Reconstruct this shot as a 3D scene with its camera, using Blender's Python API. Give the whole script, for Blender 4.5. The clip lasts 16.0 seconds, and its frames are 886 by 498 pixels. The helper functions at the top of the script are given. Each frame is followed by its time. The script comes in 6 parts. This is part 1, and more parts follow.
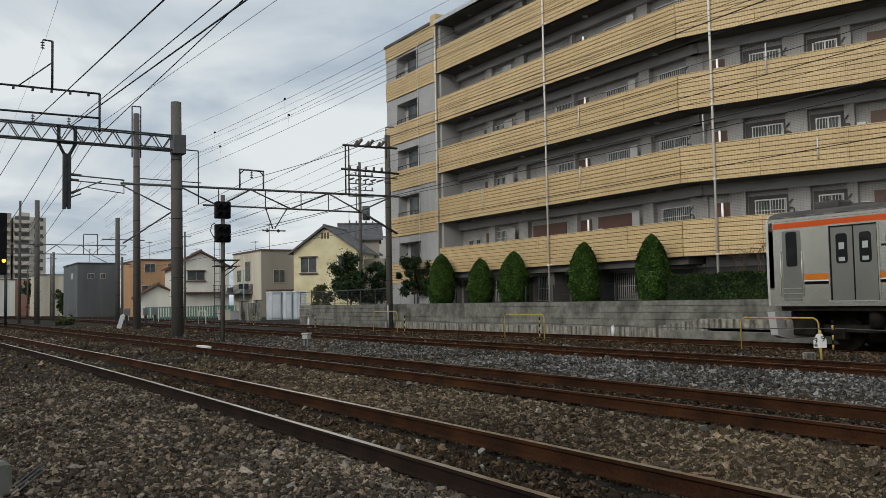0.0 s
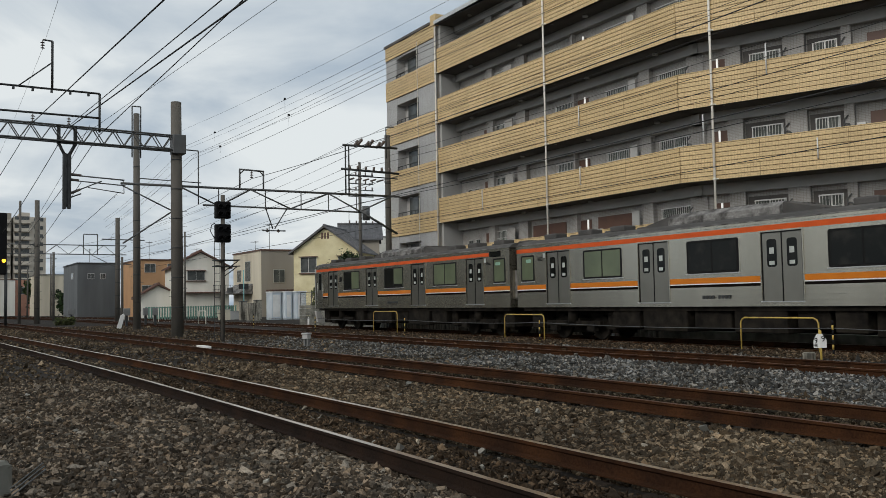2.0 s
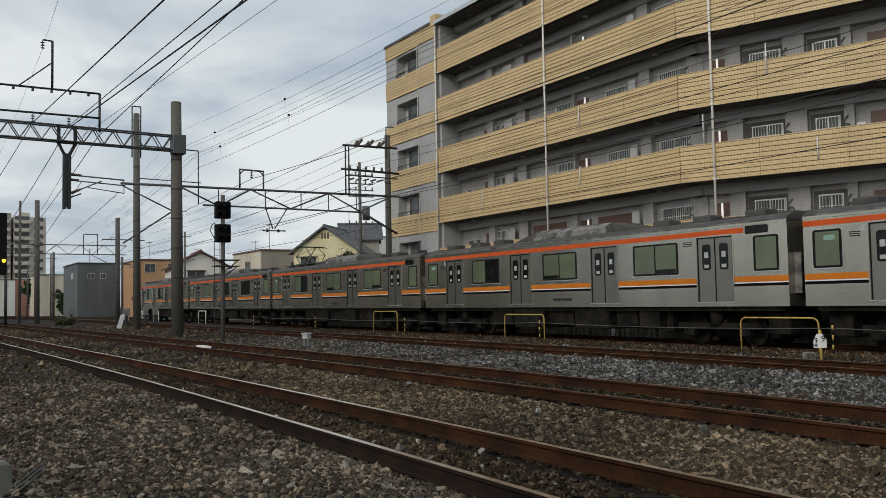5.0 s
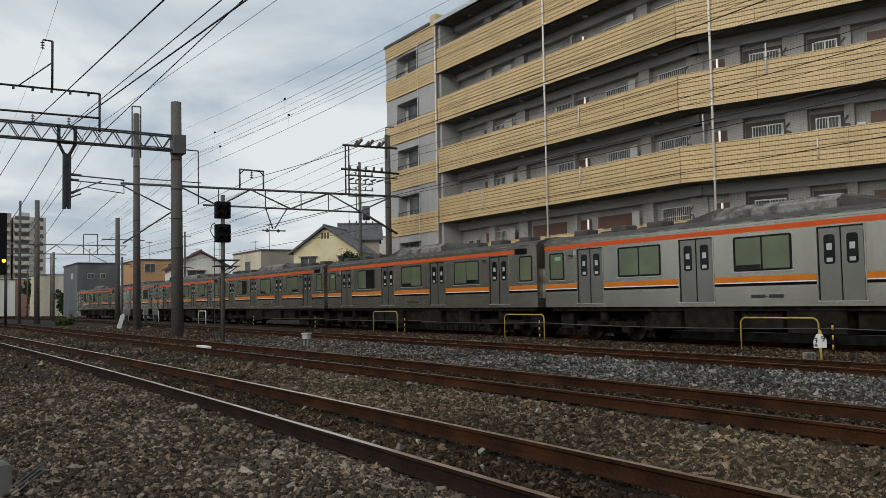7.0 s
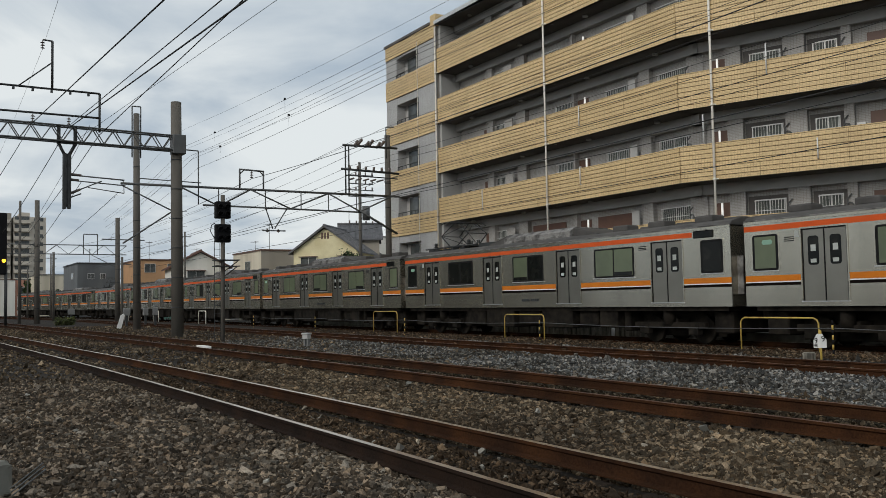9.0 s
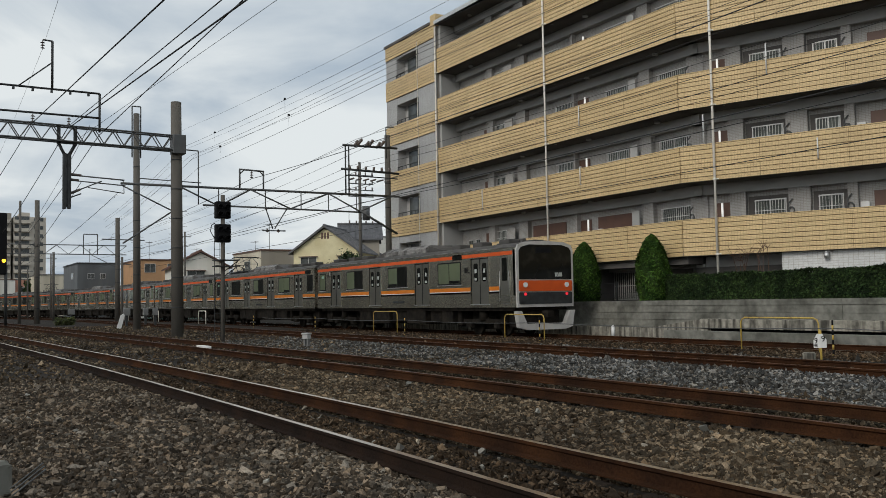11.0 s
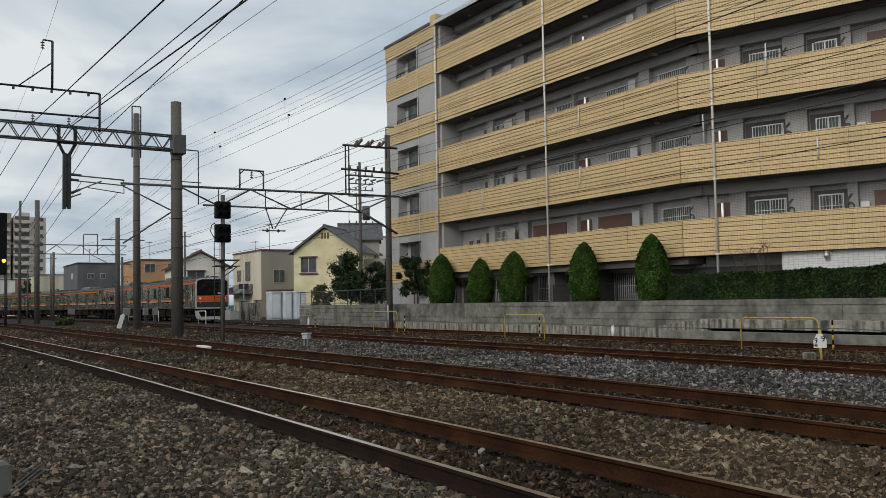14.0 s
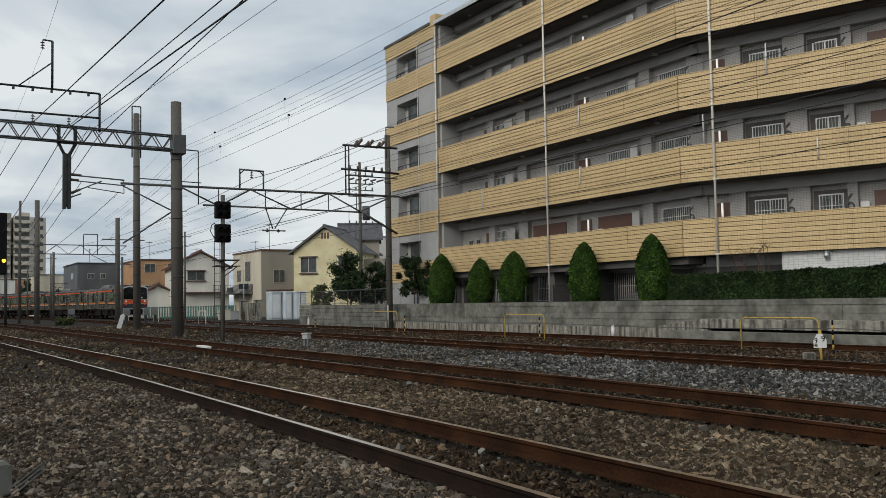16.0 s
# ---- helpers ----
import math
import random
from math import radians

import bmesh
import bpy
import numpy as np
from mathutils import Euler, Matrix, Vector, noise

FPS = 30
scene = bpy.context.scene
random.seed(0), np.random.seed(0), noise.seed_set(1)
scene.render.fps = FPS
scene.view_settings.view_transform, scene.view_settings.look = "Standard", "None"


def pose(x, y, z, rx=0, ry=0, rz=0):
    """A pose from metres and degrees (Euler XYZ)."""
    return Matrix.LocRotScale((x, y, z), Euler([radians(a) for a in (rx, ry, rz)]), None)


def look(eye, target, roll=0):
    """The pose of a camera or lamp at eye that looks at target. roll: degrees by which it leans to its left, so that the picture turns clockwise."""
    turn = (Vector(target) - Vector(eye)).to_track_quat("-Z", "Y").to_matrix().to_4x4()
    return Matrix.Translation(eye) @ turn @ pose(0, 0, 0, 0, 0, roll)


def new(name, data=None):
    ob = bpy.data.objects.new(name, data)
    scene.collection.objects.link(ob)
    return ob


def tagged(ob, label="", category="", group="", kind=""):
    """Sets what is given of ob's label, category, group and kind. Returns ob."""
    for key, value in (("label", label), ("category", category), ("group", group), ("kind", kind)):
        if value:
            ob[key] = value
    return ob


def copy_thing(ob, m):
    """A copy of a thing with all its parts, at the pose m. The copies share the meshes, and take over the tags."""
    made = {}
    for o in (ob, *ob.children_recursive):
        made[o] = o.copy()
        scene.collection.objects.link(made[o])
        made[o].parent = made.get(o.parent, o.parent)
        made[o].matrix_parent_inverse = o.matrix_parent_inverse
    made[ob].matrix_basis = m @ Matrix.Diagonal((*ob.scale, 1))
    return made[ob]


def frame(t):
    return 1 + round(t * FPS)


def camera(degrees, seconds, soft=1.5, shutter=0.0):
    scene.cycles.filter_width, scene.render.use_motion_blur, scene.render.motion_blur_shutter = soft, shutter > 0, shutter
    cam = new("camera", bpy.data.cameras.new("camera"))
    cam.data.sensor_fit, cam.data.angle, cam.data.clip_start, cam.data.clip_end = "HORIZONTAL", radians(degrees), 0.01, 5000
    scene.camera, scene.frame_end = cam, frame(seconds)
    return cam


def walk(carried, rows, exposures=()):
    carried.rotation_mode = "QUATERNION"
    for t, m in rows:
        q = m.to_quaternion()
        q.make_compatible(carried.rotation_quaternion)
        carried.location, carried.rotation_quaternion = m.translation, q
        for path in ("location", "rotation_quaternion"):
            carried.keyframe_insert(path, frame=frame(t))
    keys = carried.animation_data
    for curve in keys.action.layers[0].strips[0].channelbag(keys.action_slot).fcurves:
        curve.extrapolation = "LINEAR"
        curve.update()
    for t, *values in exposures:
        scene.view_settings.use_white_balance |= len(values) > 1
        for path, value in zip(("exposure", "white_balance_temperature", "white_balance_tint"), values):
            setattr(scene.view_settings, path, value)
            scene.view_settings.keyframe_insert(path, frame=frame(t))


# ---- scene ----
EYE = (0.0, 0.0, 1.363)
cam = camera(53.18, 16.0, soft=0.8, shutter=0.0)
YAW, PITCH = radians(59.034), radians(3.311)
AIM = (EYE[0] - math.sin(YAW) * math.cos(PITCH), EYE[1] + math.cos(YAW) * math.cos(PITCH), EYE[2] + math.sin(PITCH))
VIEW = look(EYE, AIM, -1.081)
walk(cam, [(0.0, VIEW), (16.0, VIEW)])

# ---- light: overcast daylight ----
world = bpy.data.worlds.new("sky")
scene.world = world
world.use_nodes = True
SUN_EL, SUN_AZ = 32.0, 162.0


def build_sky():
    nt = world.node_tree
    nt.nodes.clear()
    out = nt.nodes.new("ShaderNodeOutputWorld")
    bg = nt.nodes.new("ShaderNodeBackground")
    sky = nt.nodes.new("ShaderNodeTexSky")
    sky.sky_type = "NISHITA"
    sky.sun_disc = False
    sky.sun_elevation, sky.sun_rotation = radians(SUN_EL), radians(SUN_AZ)
    sky.dust_density, sky.air_density = 4.0, 1.0
    tc = nt.nodes.new("ShaderNodeTexCoord")
    # clouds lie on a high flat layer: direction divided by its height
    sep = nt.nodes.new("ShaderNodeSeparateXYZ")
    nt.links.new(tc.outputs["Generated"], sep.inputs[0])
    zz = nt.nodes.new("ShaderNodeMath")
    zz.operation = "MAXIMUM"
    nt.links.new(sep.outputs["Z"], zz.inputs[0])
    zz.inputs[1].default_value = 0.0
    zb = nt.nodes.new("ShaderNodeMath")
    zb.operation = "ADD"
    nt.links.new(zz.outputs[0], zb.inputs[0])
    zb.inputs[1].default_value = 0.16
    dv = nt.nodes.new("ShaderNodeVectorMath")
    dv.operation = "DIVIDE"
    nt.links.new(tc.outputs["Generated"], dv.inputs[0])
    nt.links.new(zb.outputs[0], dv.inputs[1])
    n1 = nt.nodes.new("ShaderNodeTexNoise")
    n1.inputs["Scale"].default_value = 1.1
    n1.inputs["Detail"].default_value = 7.0
    n1.inputs["Roughness"].default_value = 0.52
    n1.inputs["Distortion"].default_value = 0.5
    nt.links.new(dv.outputs[0], n1.inputs["Vector"])
    ramp = nt.nodes.new("ShaderNodeValToRGB")
    e = ramp.color_ramp.elements
    e[0].position, e[0].color = 0.35, (4.2, 5.2, 6.3, 1)
    e[1].position, e[1].color = 0.6, (9.3, 9.8, 9.9, 1)
    nt.links.new(n1.outputs["Fac"], ramp.inputs[0])
    mix = nt.nodes.new("ShaderNodeMixRGB")
    mix.inputs[0].default_value = 0.90
    nt.links.new(sky.outputs[0], mix.inputs[1])
    nt.links.new(ramp.outputs[0], mix.inputs[2])
    nt.links.new(mix.outputs[0], bg.inputs[0])
    bg.inputs[1].default_value = 0.088
    nt.links.new(bg.outputs[0], out.inputs[0])


build_sky()
sun = new("sun", bpy.data.lights.new("sun", "SUN"))
sun.data.energy, sun.data.angle, sun.data.color = 1.15, radians(28), (1.0, 0.95, 0.88)
sun.matrix_world = look((0, 0, 31), (-15, 47, 0))
scene.view_settings.exposure = 0.0


# ---- materials ----
def mat(name, col, rough=0.7, metal=0.0, col2=None, scale=3.0, mixr=(0.35, 0.65), fine=0.0, fine_scale=60.0, bump=0.0, bump_scale=40.0, streak=False, rand=0.0, island=False, spec=0.5):
    """Two tones mixed by a broad noise, a fine grain on top, a bump; rand: value change from piece to piece."""
    m = bpy.data.materials.new(name)
    m.use_nodes = True
    nt = m.node_tree
    b = nt.nodes["Principled BSDF"]
    b.inputs["Roughness"].default_value = rough
    b.inputs["Metallic"].default_value = metal
    b.inputs["Specular IOR Level"].default_value = spec
    tc = nt.nodes.new("ShaderNodeTexCoord")
    mp = nt.nodes.new("ShaderNodeMapping")
    nt.links.new(tc.outputs["Object"], mp.inputs[0])
    if streak:
        mp.inputs["Scale"].default_value = (1, 1, 0.12)
    n = nt.nodes.new("ShaderNodeTexNoise")
    n.inputs["Scale"].default_value, n.inputs["Detail"].default_value = scale, 6.0
    nt.links.new(mp.outputs[0], n.inputs["Vector"])
    r = nt.nodes.new("ShaderNodeMapRange")
    r.inputs[1].default_value, r.inputs[2].default_value = mixr
    nt.links.new(n.outputs["Fac"], r.inputs[0])
    mx = nt.nodes.new("ShaderNodeMixRGB")
    c2 = col2 or tuple(c * 0.78 for c in col)
    mx.inputs[1].default_value, mx.inputs[2].default_value = (*col, 1), (*c2, 1)
    nt.links.new(r.outputs[0], mx.inputs[0])
    last = mx.outputs[0]
    if fine:
        nf = nt.nodes.new("ShaderNodeTexNoise")
        nf.inputs["Scale"].default_value, nf.inputs["Detail"].default_value = fine_scale, 3.0
        nt.links.new(tc.outputs["Object"], nf.inputs["Vector"])
        rf = nt.nodes.new("ShaderNodeMapRange")
        rf.inputs[1].default_value, rf.inputs[2].default_value = 0.3, 0.7
        rf.inputs[3].default_value, rf.inputs[4].default_value = 1 - fine, 1 + fine
        nt.links.new(nf.outputs["Fac"], rf.inputs[0])
        hs = nt.nodes.new("ShaderNodeHueSaturation")
        nt.links.new(rf.outputs[0], hs.inputs["Value"])
        nt.links.new(last, hs.inputs["Color"])
        last = hs.outputs[0]
    if rand:
        if island:
            src = nt.nodes.new("ShaderNodeNewGeometry").outputs["Random Per Island"]
        else:
            src = nt.nodes.new("ShaderNodeObjectInfo").outputs["Random"]
        rr = nt.nodes.new("ShaderNodeMapRange")
        rr.inputs[3].default_value, rr.inputs[4].default_value = 1 - rand, 1 + rand * (2.0 if island else 1.0)
        if island:
            pw = nt.nodes.new("ShaderNodeMath")
            pw.operation = "POWER"
            pw.inputs[1].default_value = 3.0
            nt.links.new(src, pw.inputs[0])
            src = pw.outputs[0]
        nt.links.new(src, rr.inputs[0])
        h2 = nt.nodes.new("ShaderNodeHueSaturation")
        nt.links.new(rr.outputs[0], h2.inputs["Value"])
        nt.links.new(last, h2.inputs["Color"])
        last = h2.outputs[0]
        if island:
            # warm and cool pieces side by side
            k = nt.nodes.new("ShaderNodeMath")
            k.operation = "MULTIPLY"
            k.inputs[1].default_value = 13.7
            nt.links.new(pw.inputs[0].links[0].from_socket, k.inputs[0])
            fr = nt.nodes.new("ShaderNodeMath")
            fr.operation = "FRACT"
            nt.links.new(k.outputs[0], fr.inputs[0])
            ti = nt.nodes.new("ShaderNodeMixRGB")
            ti.inputs[1].default_value, ti.inputs[2].default_value = (1.1, 0.97, 0.83, 1), (0.95, 1.0, 1.04, 1)
            nt.links.new(fr.outputs[0], ti.inputs[0])
            mu = nt.nodes.new("ShaderNodeMixRGB")
            mu.blend_type = "MULTIPLY"
            mu.inputs[0].default_value = 1.0
            nt.links.new(last, mu.inputs[1])
            nt.links.new(ti.outputs[0], mu.inputs[2])
            last = mu.outputs[0]
    nt.links.new(last, b.inputs["Base Color"])
    if bump:
        nb = nt.nodes.new("ShaderNodeTexNoise")
        nb.inputs["Scale"].default_value, nb.inputs["Detail"].default_value = bump_scale, 5.0
        nt.links.new(tc.outputs["Object"], nb.inputs["Vector"])
        bp = nt.nodes.new("ShaderNodeBump")
        bp.inputs["Strength"].default_value, bp.inputs["Distance"].default_value = bump, 0.02
        nt.links.new(nb.outputs["Fac"], bp.inputs["Height"])
        nt.links.new(bp.outputs[0], b.inputs["Normal"])
    return m


def tile_joints(m, step, row):
    """Fine joints between the small tiles of a facade, laid over its colour."""
    nt = m.node_tree
    b = nt.nodes["Principled BSDF"]
    old = b.inputs["Base Color"].links[0].from_socket
    tc = nt.nodes.new("ShaderNodeTexCoord")
    sp = nt.nodes.new("ShaderNodeSeparateXYZ")
    cb = nt.nodes.new("ShaderNodeCombineXYZ")
    br = nt.nodes.new("ShaderNodeTexBrick")
    nt.links.new(tc.outputs["Object"], sp.inputs[0])
    nt.links.new(sp.outputs["X"], cb.inputs[0])
    nt.links.new(sp.outputs["Z"], cb.inputs[1])
    nt.links.new(cb.outputs[0], br.inputs["Vector"])
    br.offset = 0.0
    br.inputs["Scale"].default_value = 1.0
    br.inputs["Brick Width"].default_value, br.inputs["Row Height"].default_value = step, row
    br.inputs["Mortar Size"].default_value = 0.006
    br.inputs["Color1"].default_value, br.inputs["Color2"].default_value, br.inputs["Mortar"].default_value = (1, 1, 1, 1), (0.92, 0.92, 0.92, 1), (0.66, 0.62, 0.58, 1)
    mx = nt.nodes.new("ShaderNodeMixRGB")
    mx.blend_type = "MULTIPLY"
    mx.inputs[0].default_value = 1.0
    nt.links.new(old, mx.inputs[1])
    nt.links.new(br.outputs["Color"], mx.inputs[2])
    nt.links.new(mx.outputs[0], b.inputs["Base Color"])


def glow(name, col, strength):
    m = bpy.data.materials.new(name)
    m.use_nodes = True
    b = m.node_tree.nodes["Principled BSDF"]
    b.inputs["Base Color"].default_value = (*col, 1)
    b.inputs["Emission Color"].default_value = (*col, 1)
    b.inputs["Emission Strength"].default_value = strength
    return m


M_SOIL = mat("ballast_bed", (0.032, 0.026, 0.02), 0.95, col2=(0.017, 0.014, 0.011), scale=0.35, fine=0.5, fine_scale=22, bump=0.9, bump_scale=26, spec=0.15)
M_STONE = mat("ballast_stone", (0.142, 0.113, 0.079), 0.92, col2=(0.07, 0.056, 0.041), scale=0.3, fine=0.4, fine_scale=60, rand=0.62, island=True, spec=0.06)
M_STONE_NEAR = mat("near_ballast_stone", (0.15, 0.128, 0.102), 0.92, col2=(0.085, 0.07, 0.055), scale=0.5, fine=0.4, fine_scale=60, rand=0.66, island=True, spec=0.06)
M_STONE_BLUE = mat("fresh_ballast_stone", (0.14, 0.142, 0.14), 0.9, col2=(0.078, 0.076, 0.07), scale=0.4, fine=0.4, fine_scale=60, rand=0.66, island=True, spec=0.06)
M_STONE_RUST = mat("rusty_ballast_stone", (0.1, 0.075, 0.051), 0.92, col2=(0.05, 0.037, 0.026), scale=0.4, fine=0.3, fine_scale=30, rand=0.58, island=True, spec=0.06)
M_RUST = mat("rusty_rail_steel", (0.062, 0.026, 0.011), 0.85, col2=(0.026, 0.0125, 0.007), scale=1.6, mixr=(0.3, 0.6), fine=0.35, fine_scale=50, bump=0.3, bump_scale=60, spec=0.06)
M_RUST_DARK = mat("grimy_rail_steel", (0.026, 0.015, 0.01), 0.85, col2=(0.013, 0.009, 0.007), scale=1.6, fine=0.35, fine_scale=50, bump=0.3, bump_scale=60, spec=0.08)
M_RAILTOP = mat("worn_rail_head", (0.6, 0.52, 0.43), 0.3, 0.9, col2=(0.4, 0.29, 0.2), scale=1.2)
M_RAILTOP_RUST = mat("rusted_rail_head", (0.13, 0.055, 0.028), 0.55, 0.3, col2=(0.08, 0.034, 0.018), scale=2.0)
M_SLEEPER = mat("weathered_sleeper", (0.055, 0.04, 0.028), 0.9, col2=(0.03, 0.022, 0.017), scale=3, fine=0.3, bump=0.4, spec=0.15)
M_CONC = mat("pole_concrete", (0.13, 0.12, 0.105), 0.9, col2=(0.095, 0.088, 0.078), scale=1.2, fine=0.15, bump=0.2, streak=True, spec=0.15)
M_STEEL = mat("galvanised_steel", (0.11, 0.115, 0.115), 0.6, 0.4, col2=(0.1, 0.1, 0.1), scale=4)
M_DARKSTEEL = mat("dark_painted_steel", (0.04, 0.044, 0.045), 0.6, 0.2, col2=(0.025, 0.026, 0.026), scale=4)
M_WIRE = mat("oxidised_wire", (0.02, 0.02, 0.02), 0.7)
M_INSUL = mat("porcelain", (0.13, 0.1, 0.085), 0.35)
M_WALL = mat("stained_concrete_wall", (0.215, 0.212, 0.185), 0.92, col2=(0.095, 0.094, 0.08), scale=1.3, mixr=(0.4, 0.68), fine=0.22, fine_scale=5, bump=0.3, spec=0.1)
M_WALL_LIGHT = mat("pale_concrete_kerb", (0.33, 0.31, 0.26), 0.92, col2=(0.075, 0.07, 0.06), scale=5.0, mixr=(0.42, 0.62), fine=0.25, fine_scale=9, bump=0.25, streak=True, spec=0.12)
M_TILE = mat("yellow_facade_tile", (0.74, 0.55, 0.285), 0.5, col2=(0.66, 0.485, 0.245), scale=0.7, fine=0.1, fine_scale=14, rand=0.05)
M_GROOVE = mat("facade_groove", (0.19, 0.125, 0.07), 0.9)
M_GREYTILE = mat("grey_facade_tile", (0.47, 0.475, 0.47), 0.6, col2=(0.4, 0.4, 0.395), scale=0.8, fine=0.08, fine_scale=16)
M_INNER = mat("balcony_back_wall", (0.44, 0.43, 0.415), 0.75, col2=(0.36, 0.355, 0.34), scale=0.9, fine=0.1)
# dark slab tone; the shade of soffits, recesses and ground storey is in it
M_SLAB = mat("shaded_slab", (0.13, 0.122, 0.115), 0.9, col2=(0.09, 0.085, 0.08), scale=0.8)
M_BEAM = mat("beam_paint", (0.45, 0.45, 0.44), 0.8, col2=(0.37, 0.37, 0.36), scale=0.6)
M_WHITE = mat("white_paint", (0.78, 0.78, 0.76), 0.55, col2=(0.68, 0.68, 0.66), scale=2)
M_PIPE = mat("pale_cream_pipe", (0.8, 0.77, 0.69), 0.5, col2=(0.68, 0.64, 0.56), scale=1.5)
M_PIPE_GREY = mat("dull_grey_cabinet", (0.2, 0.205, 0.2), 0.7, col2=(0.13, 0.13, 0.125), scale=3)
M_BROWN = mat("brown_door_paint", (0.13, 0.065, 0.042), 0.5, col2=(0.1, 0.05, 0.035), scale=2)
M_ALU = mat("aluminium", (0.62, 0.62, 0.6), 0.4, 0.7, col2=(0.5, 0.5, 0.49), scale=5)
M_BLACK = mat("matt_black", (0.01, 0.01, 0.011), 0.7, spec=0.12)
M_RUBBER = mat("dark_rubber", (0.016, 0.016, 0.016), 0.85, spec=0.08)
M_UNDER = mat("grimy_underfloor", (0.026, 0.022, 0.017), 0.9, col2=(0.008, 0.007, 0.006), scale=3, bump=0.3, spec=0.12)
M_STAIN = mat("brushed_stainless", (0.53, 0.495, 0.41), 0.24, 0.92, col2=(0.44, 0.41, 0.337), scale=0.8, fine=0.04, fine_scale=9, streak=True)
M_STAIN2 = mat("stainless_door", (0.31, 0.293, 0.25), 0.32, 0.88, col2=(0.27, 0.255, 0.217), scale=1.2)
M_ROOF = mat("train_roof_paint", (0.085, 0.08, 0.075), 0.8, col2=(0.05, 0.047, 0.044), scale=1.5, fine=0.1)
M_ACGREY = mat("roof_unit_grey", (0.22, 0.212, 0.2), 0.75, col2=(0.06, 0.056, 0.052), scale=2.6, mixr=(0.4, 0.62), fine=0.25, fine_scale=12, bump=0.3)
M_RED = mat("vermilion_stripe", (0.66, 0.105, 0.022), 0.5, col2=(0.57, 0.088, 0.02), scale=1.5, spec=0.15)
M_ORANGE = mat("orange_stripe", (0.62, 0.19, 0.018), 0.5, col2=(0.54, 0.16, 0.016), scale=1.5, spec=0.15)
M_BROWNSTRIPE = mat("dark_stripe", (0.008, 0.006, 0.005), 0.8, spec=0.03)
M_SHADE = mat("green_tinted_window", (0.14, 0.165, 0.1), 0.14, col2=(0.105, 0.125, 0.08), scale=0.8, spec=0.3)
M_DKGLASS = mat("dark_window_glass", (0.008, 0.009, 0.008), 0.08, col2=(0.022, 0.021, 0.018), scale=2.2, mixr=(0.5, 0.7), spec=0.16)
M_PAPER = mat("white_sticker", (0.48, 0.5, 0.47), 0.6)
M_GREENPAPER = mat("pale_green_notice", (0.24, 0.42, 0.31), 0.6)
M_YELLOW = mat("chipped_yellow_paint", (0.5, 0.35, 0.075), 0.5, col2=(0.26, 0.15, 0.04), scale=9, mixr=(0.52, 0.7))
M_TREE = mat("cypress_foliage", (0.06, 0.122, 0.021), 0.85, col2=(0.022, 0.052, 0.011), scale=2.4, rand=0.55, island=True, spec=0.1)
M_HEDGE = mat("hedge_leaf", (0.03, 0.056, 0.016), 0.8, col2=(0.013, 0.027, 0.009), scale=1.6, rand=0.6, island=True, spec=0.15)
M_BUSH = mat("dark_tree_leaf", (0.045, 0.08, 0.028), 0.75, col2=(0.022, 0.042, 0.016), scale=1.2, rand=0.6, island=True, spec=0.25)
M_LIME = mat("pale_bush_leaf", (0.1, 0.115, 0.03), 0.75, col2=(0.05, 0.065, 0.02), scale=2, rand=0.5, island=True)
M_BARK = mat("bark", (0.09, 0.07, 0.055), 0.9, bump=0.4)
M_GLASS_DK = mat("house_window_glass", (0.05, 0.056, 0.056), 0.12, col2=(0.1, 0.108, 0.104), scale=1.5, spec=0.35)
tile_joints(M_TILE, 0.11, 0.06)
tile_joints(M_GREYTILE, 0.11, 0.06)
tile_joints(M_INNER, 0.11, 0.06)
M_FROST = mat("frosted_window", (0.115, 0.13, 0.115), 0.3, col2=(0.06, 0.07, 0.064), scale=1.1, mixr=(0.4, 0.6), spec=0.3)
M_CHROME = glow("lit_lamp_tube", (0.95, 0.93, 0.88), 0.45)
M_WHITETILE = mat("white_facade_tile", (0.74, 0.745, 0.73), 0.45, col2=(0.66, 0.665, 0.65), scale=0.8, fine=0.06, fine_scale=16)
M_RIM = mat("pale_cab_rim", (0.6, 0.585, 0.56), 0.45, 0.2, col2=(0.48, 0.465, 0.44), scale=2.0)
tile_joints(M_WHITETILE, 0.16, 0.09)
M_TAIL = glow("tail_lamp_red", (0.8, 0.03, 0.05), 0.55)
M_SIGY = glow("signal_amber", (1.0, 0.36, 0.02), 4.0)


# ---- mesh helpers ----
def part(name, bm, material, parent=None, label=""):
    me = bpy.data.meshes.new(name)
    bm.to_mesh(me)
    bm.free()
    for m in (material if isinstance(material, (list, tuple)) else [material]):
        me.materials.append(m)
    ob = new(name, me)
    ob.parent = parent
    if label:
        ob["label"] = label
    return ob


def thing(name, x, y, z, rz, label, category, group="", kind=""):
    ob = new(name)
    ob.matrix_basis = pose(x, y, z, 0, 0, rz)
    ob.empty_display_size = 0.2
    return tagged(ob, label, category, group, kind)


def box(bm, x0, x1, y0, y1, z0, z1, mi=0):
    vs = [bm.verts.new(p) for p in ((x0, y0, z0), (x1, y0, z0), (x1, y1, z0), (x0, y1, z0), (x0, y0, z1), (x1, y0, z1), (x1, y1, z1), (x0, y1, z1))]
    for q in ((0, 3, 2, 1), (4, 5, 6, 7), (0, 1, 5, 4), (1, 2, 6, 5), (2, 3, 7, 6), (3, 0, 4, 7)):
        bm.faces.new([vs[i] for i in q]).material_index = mi
    return vs


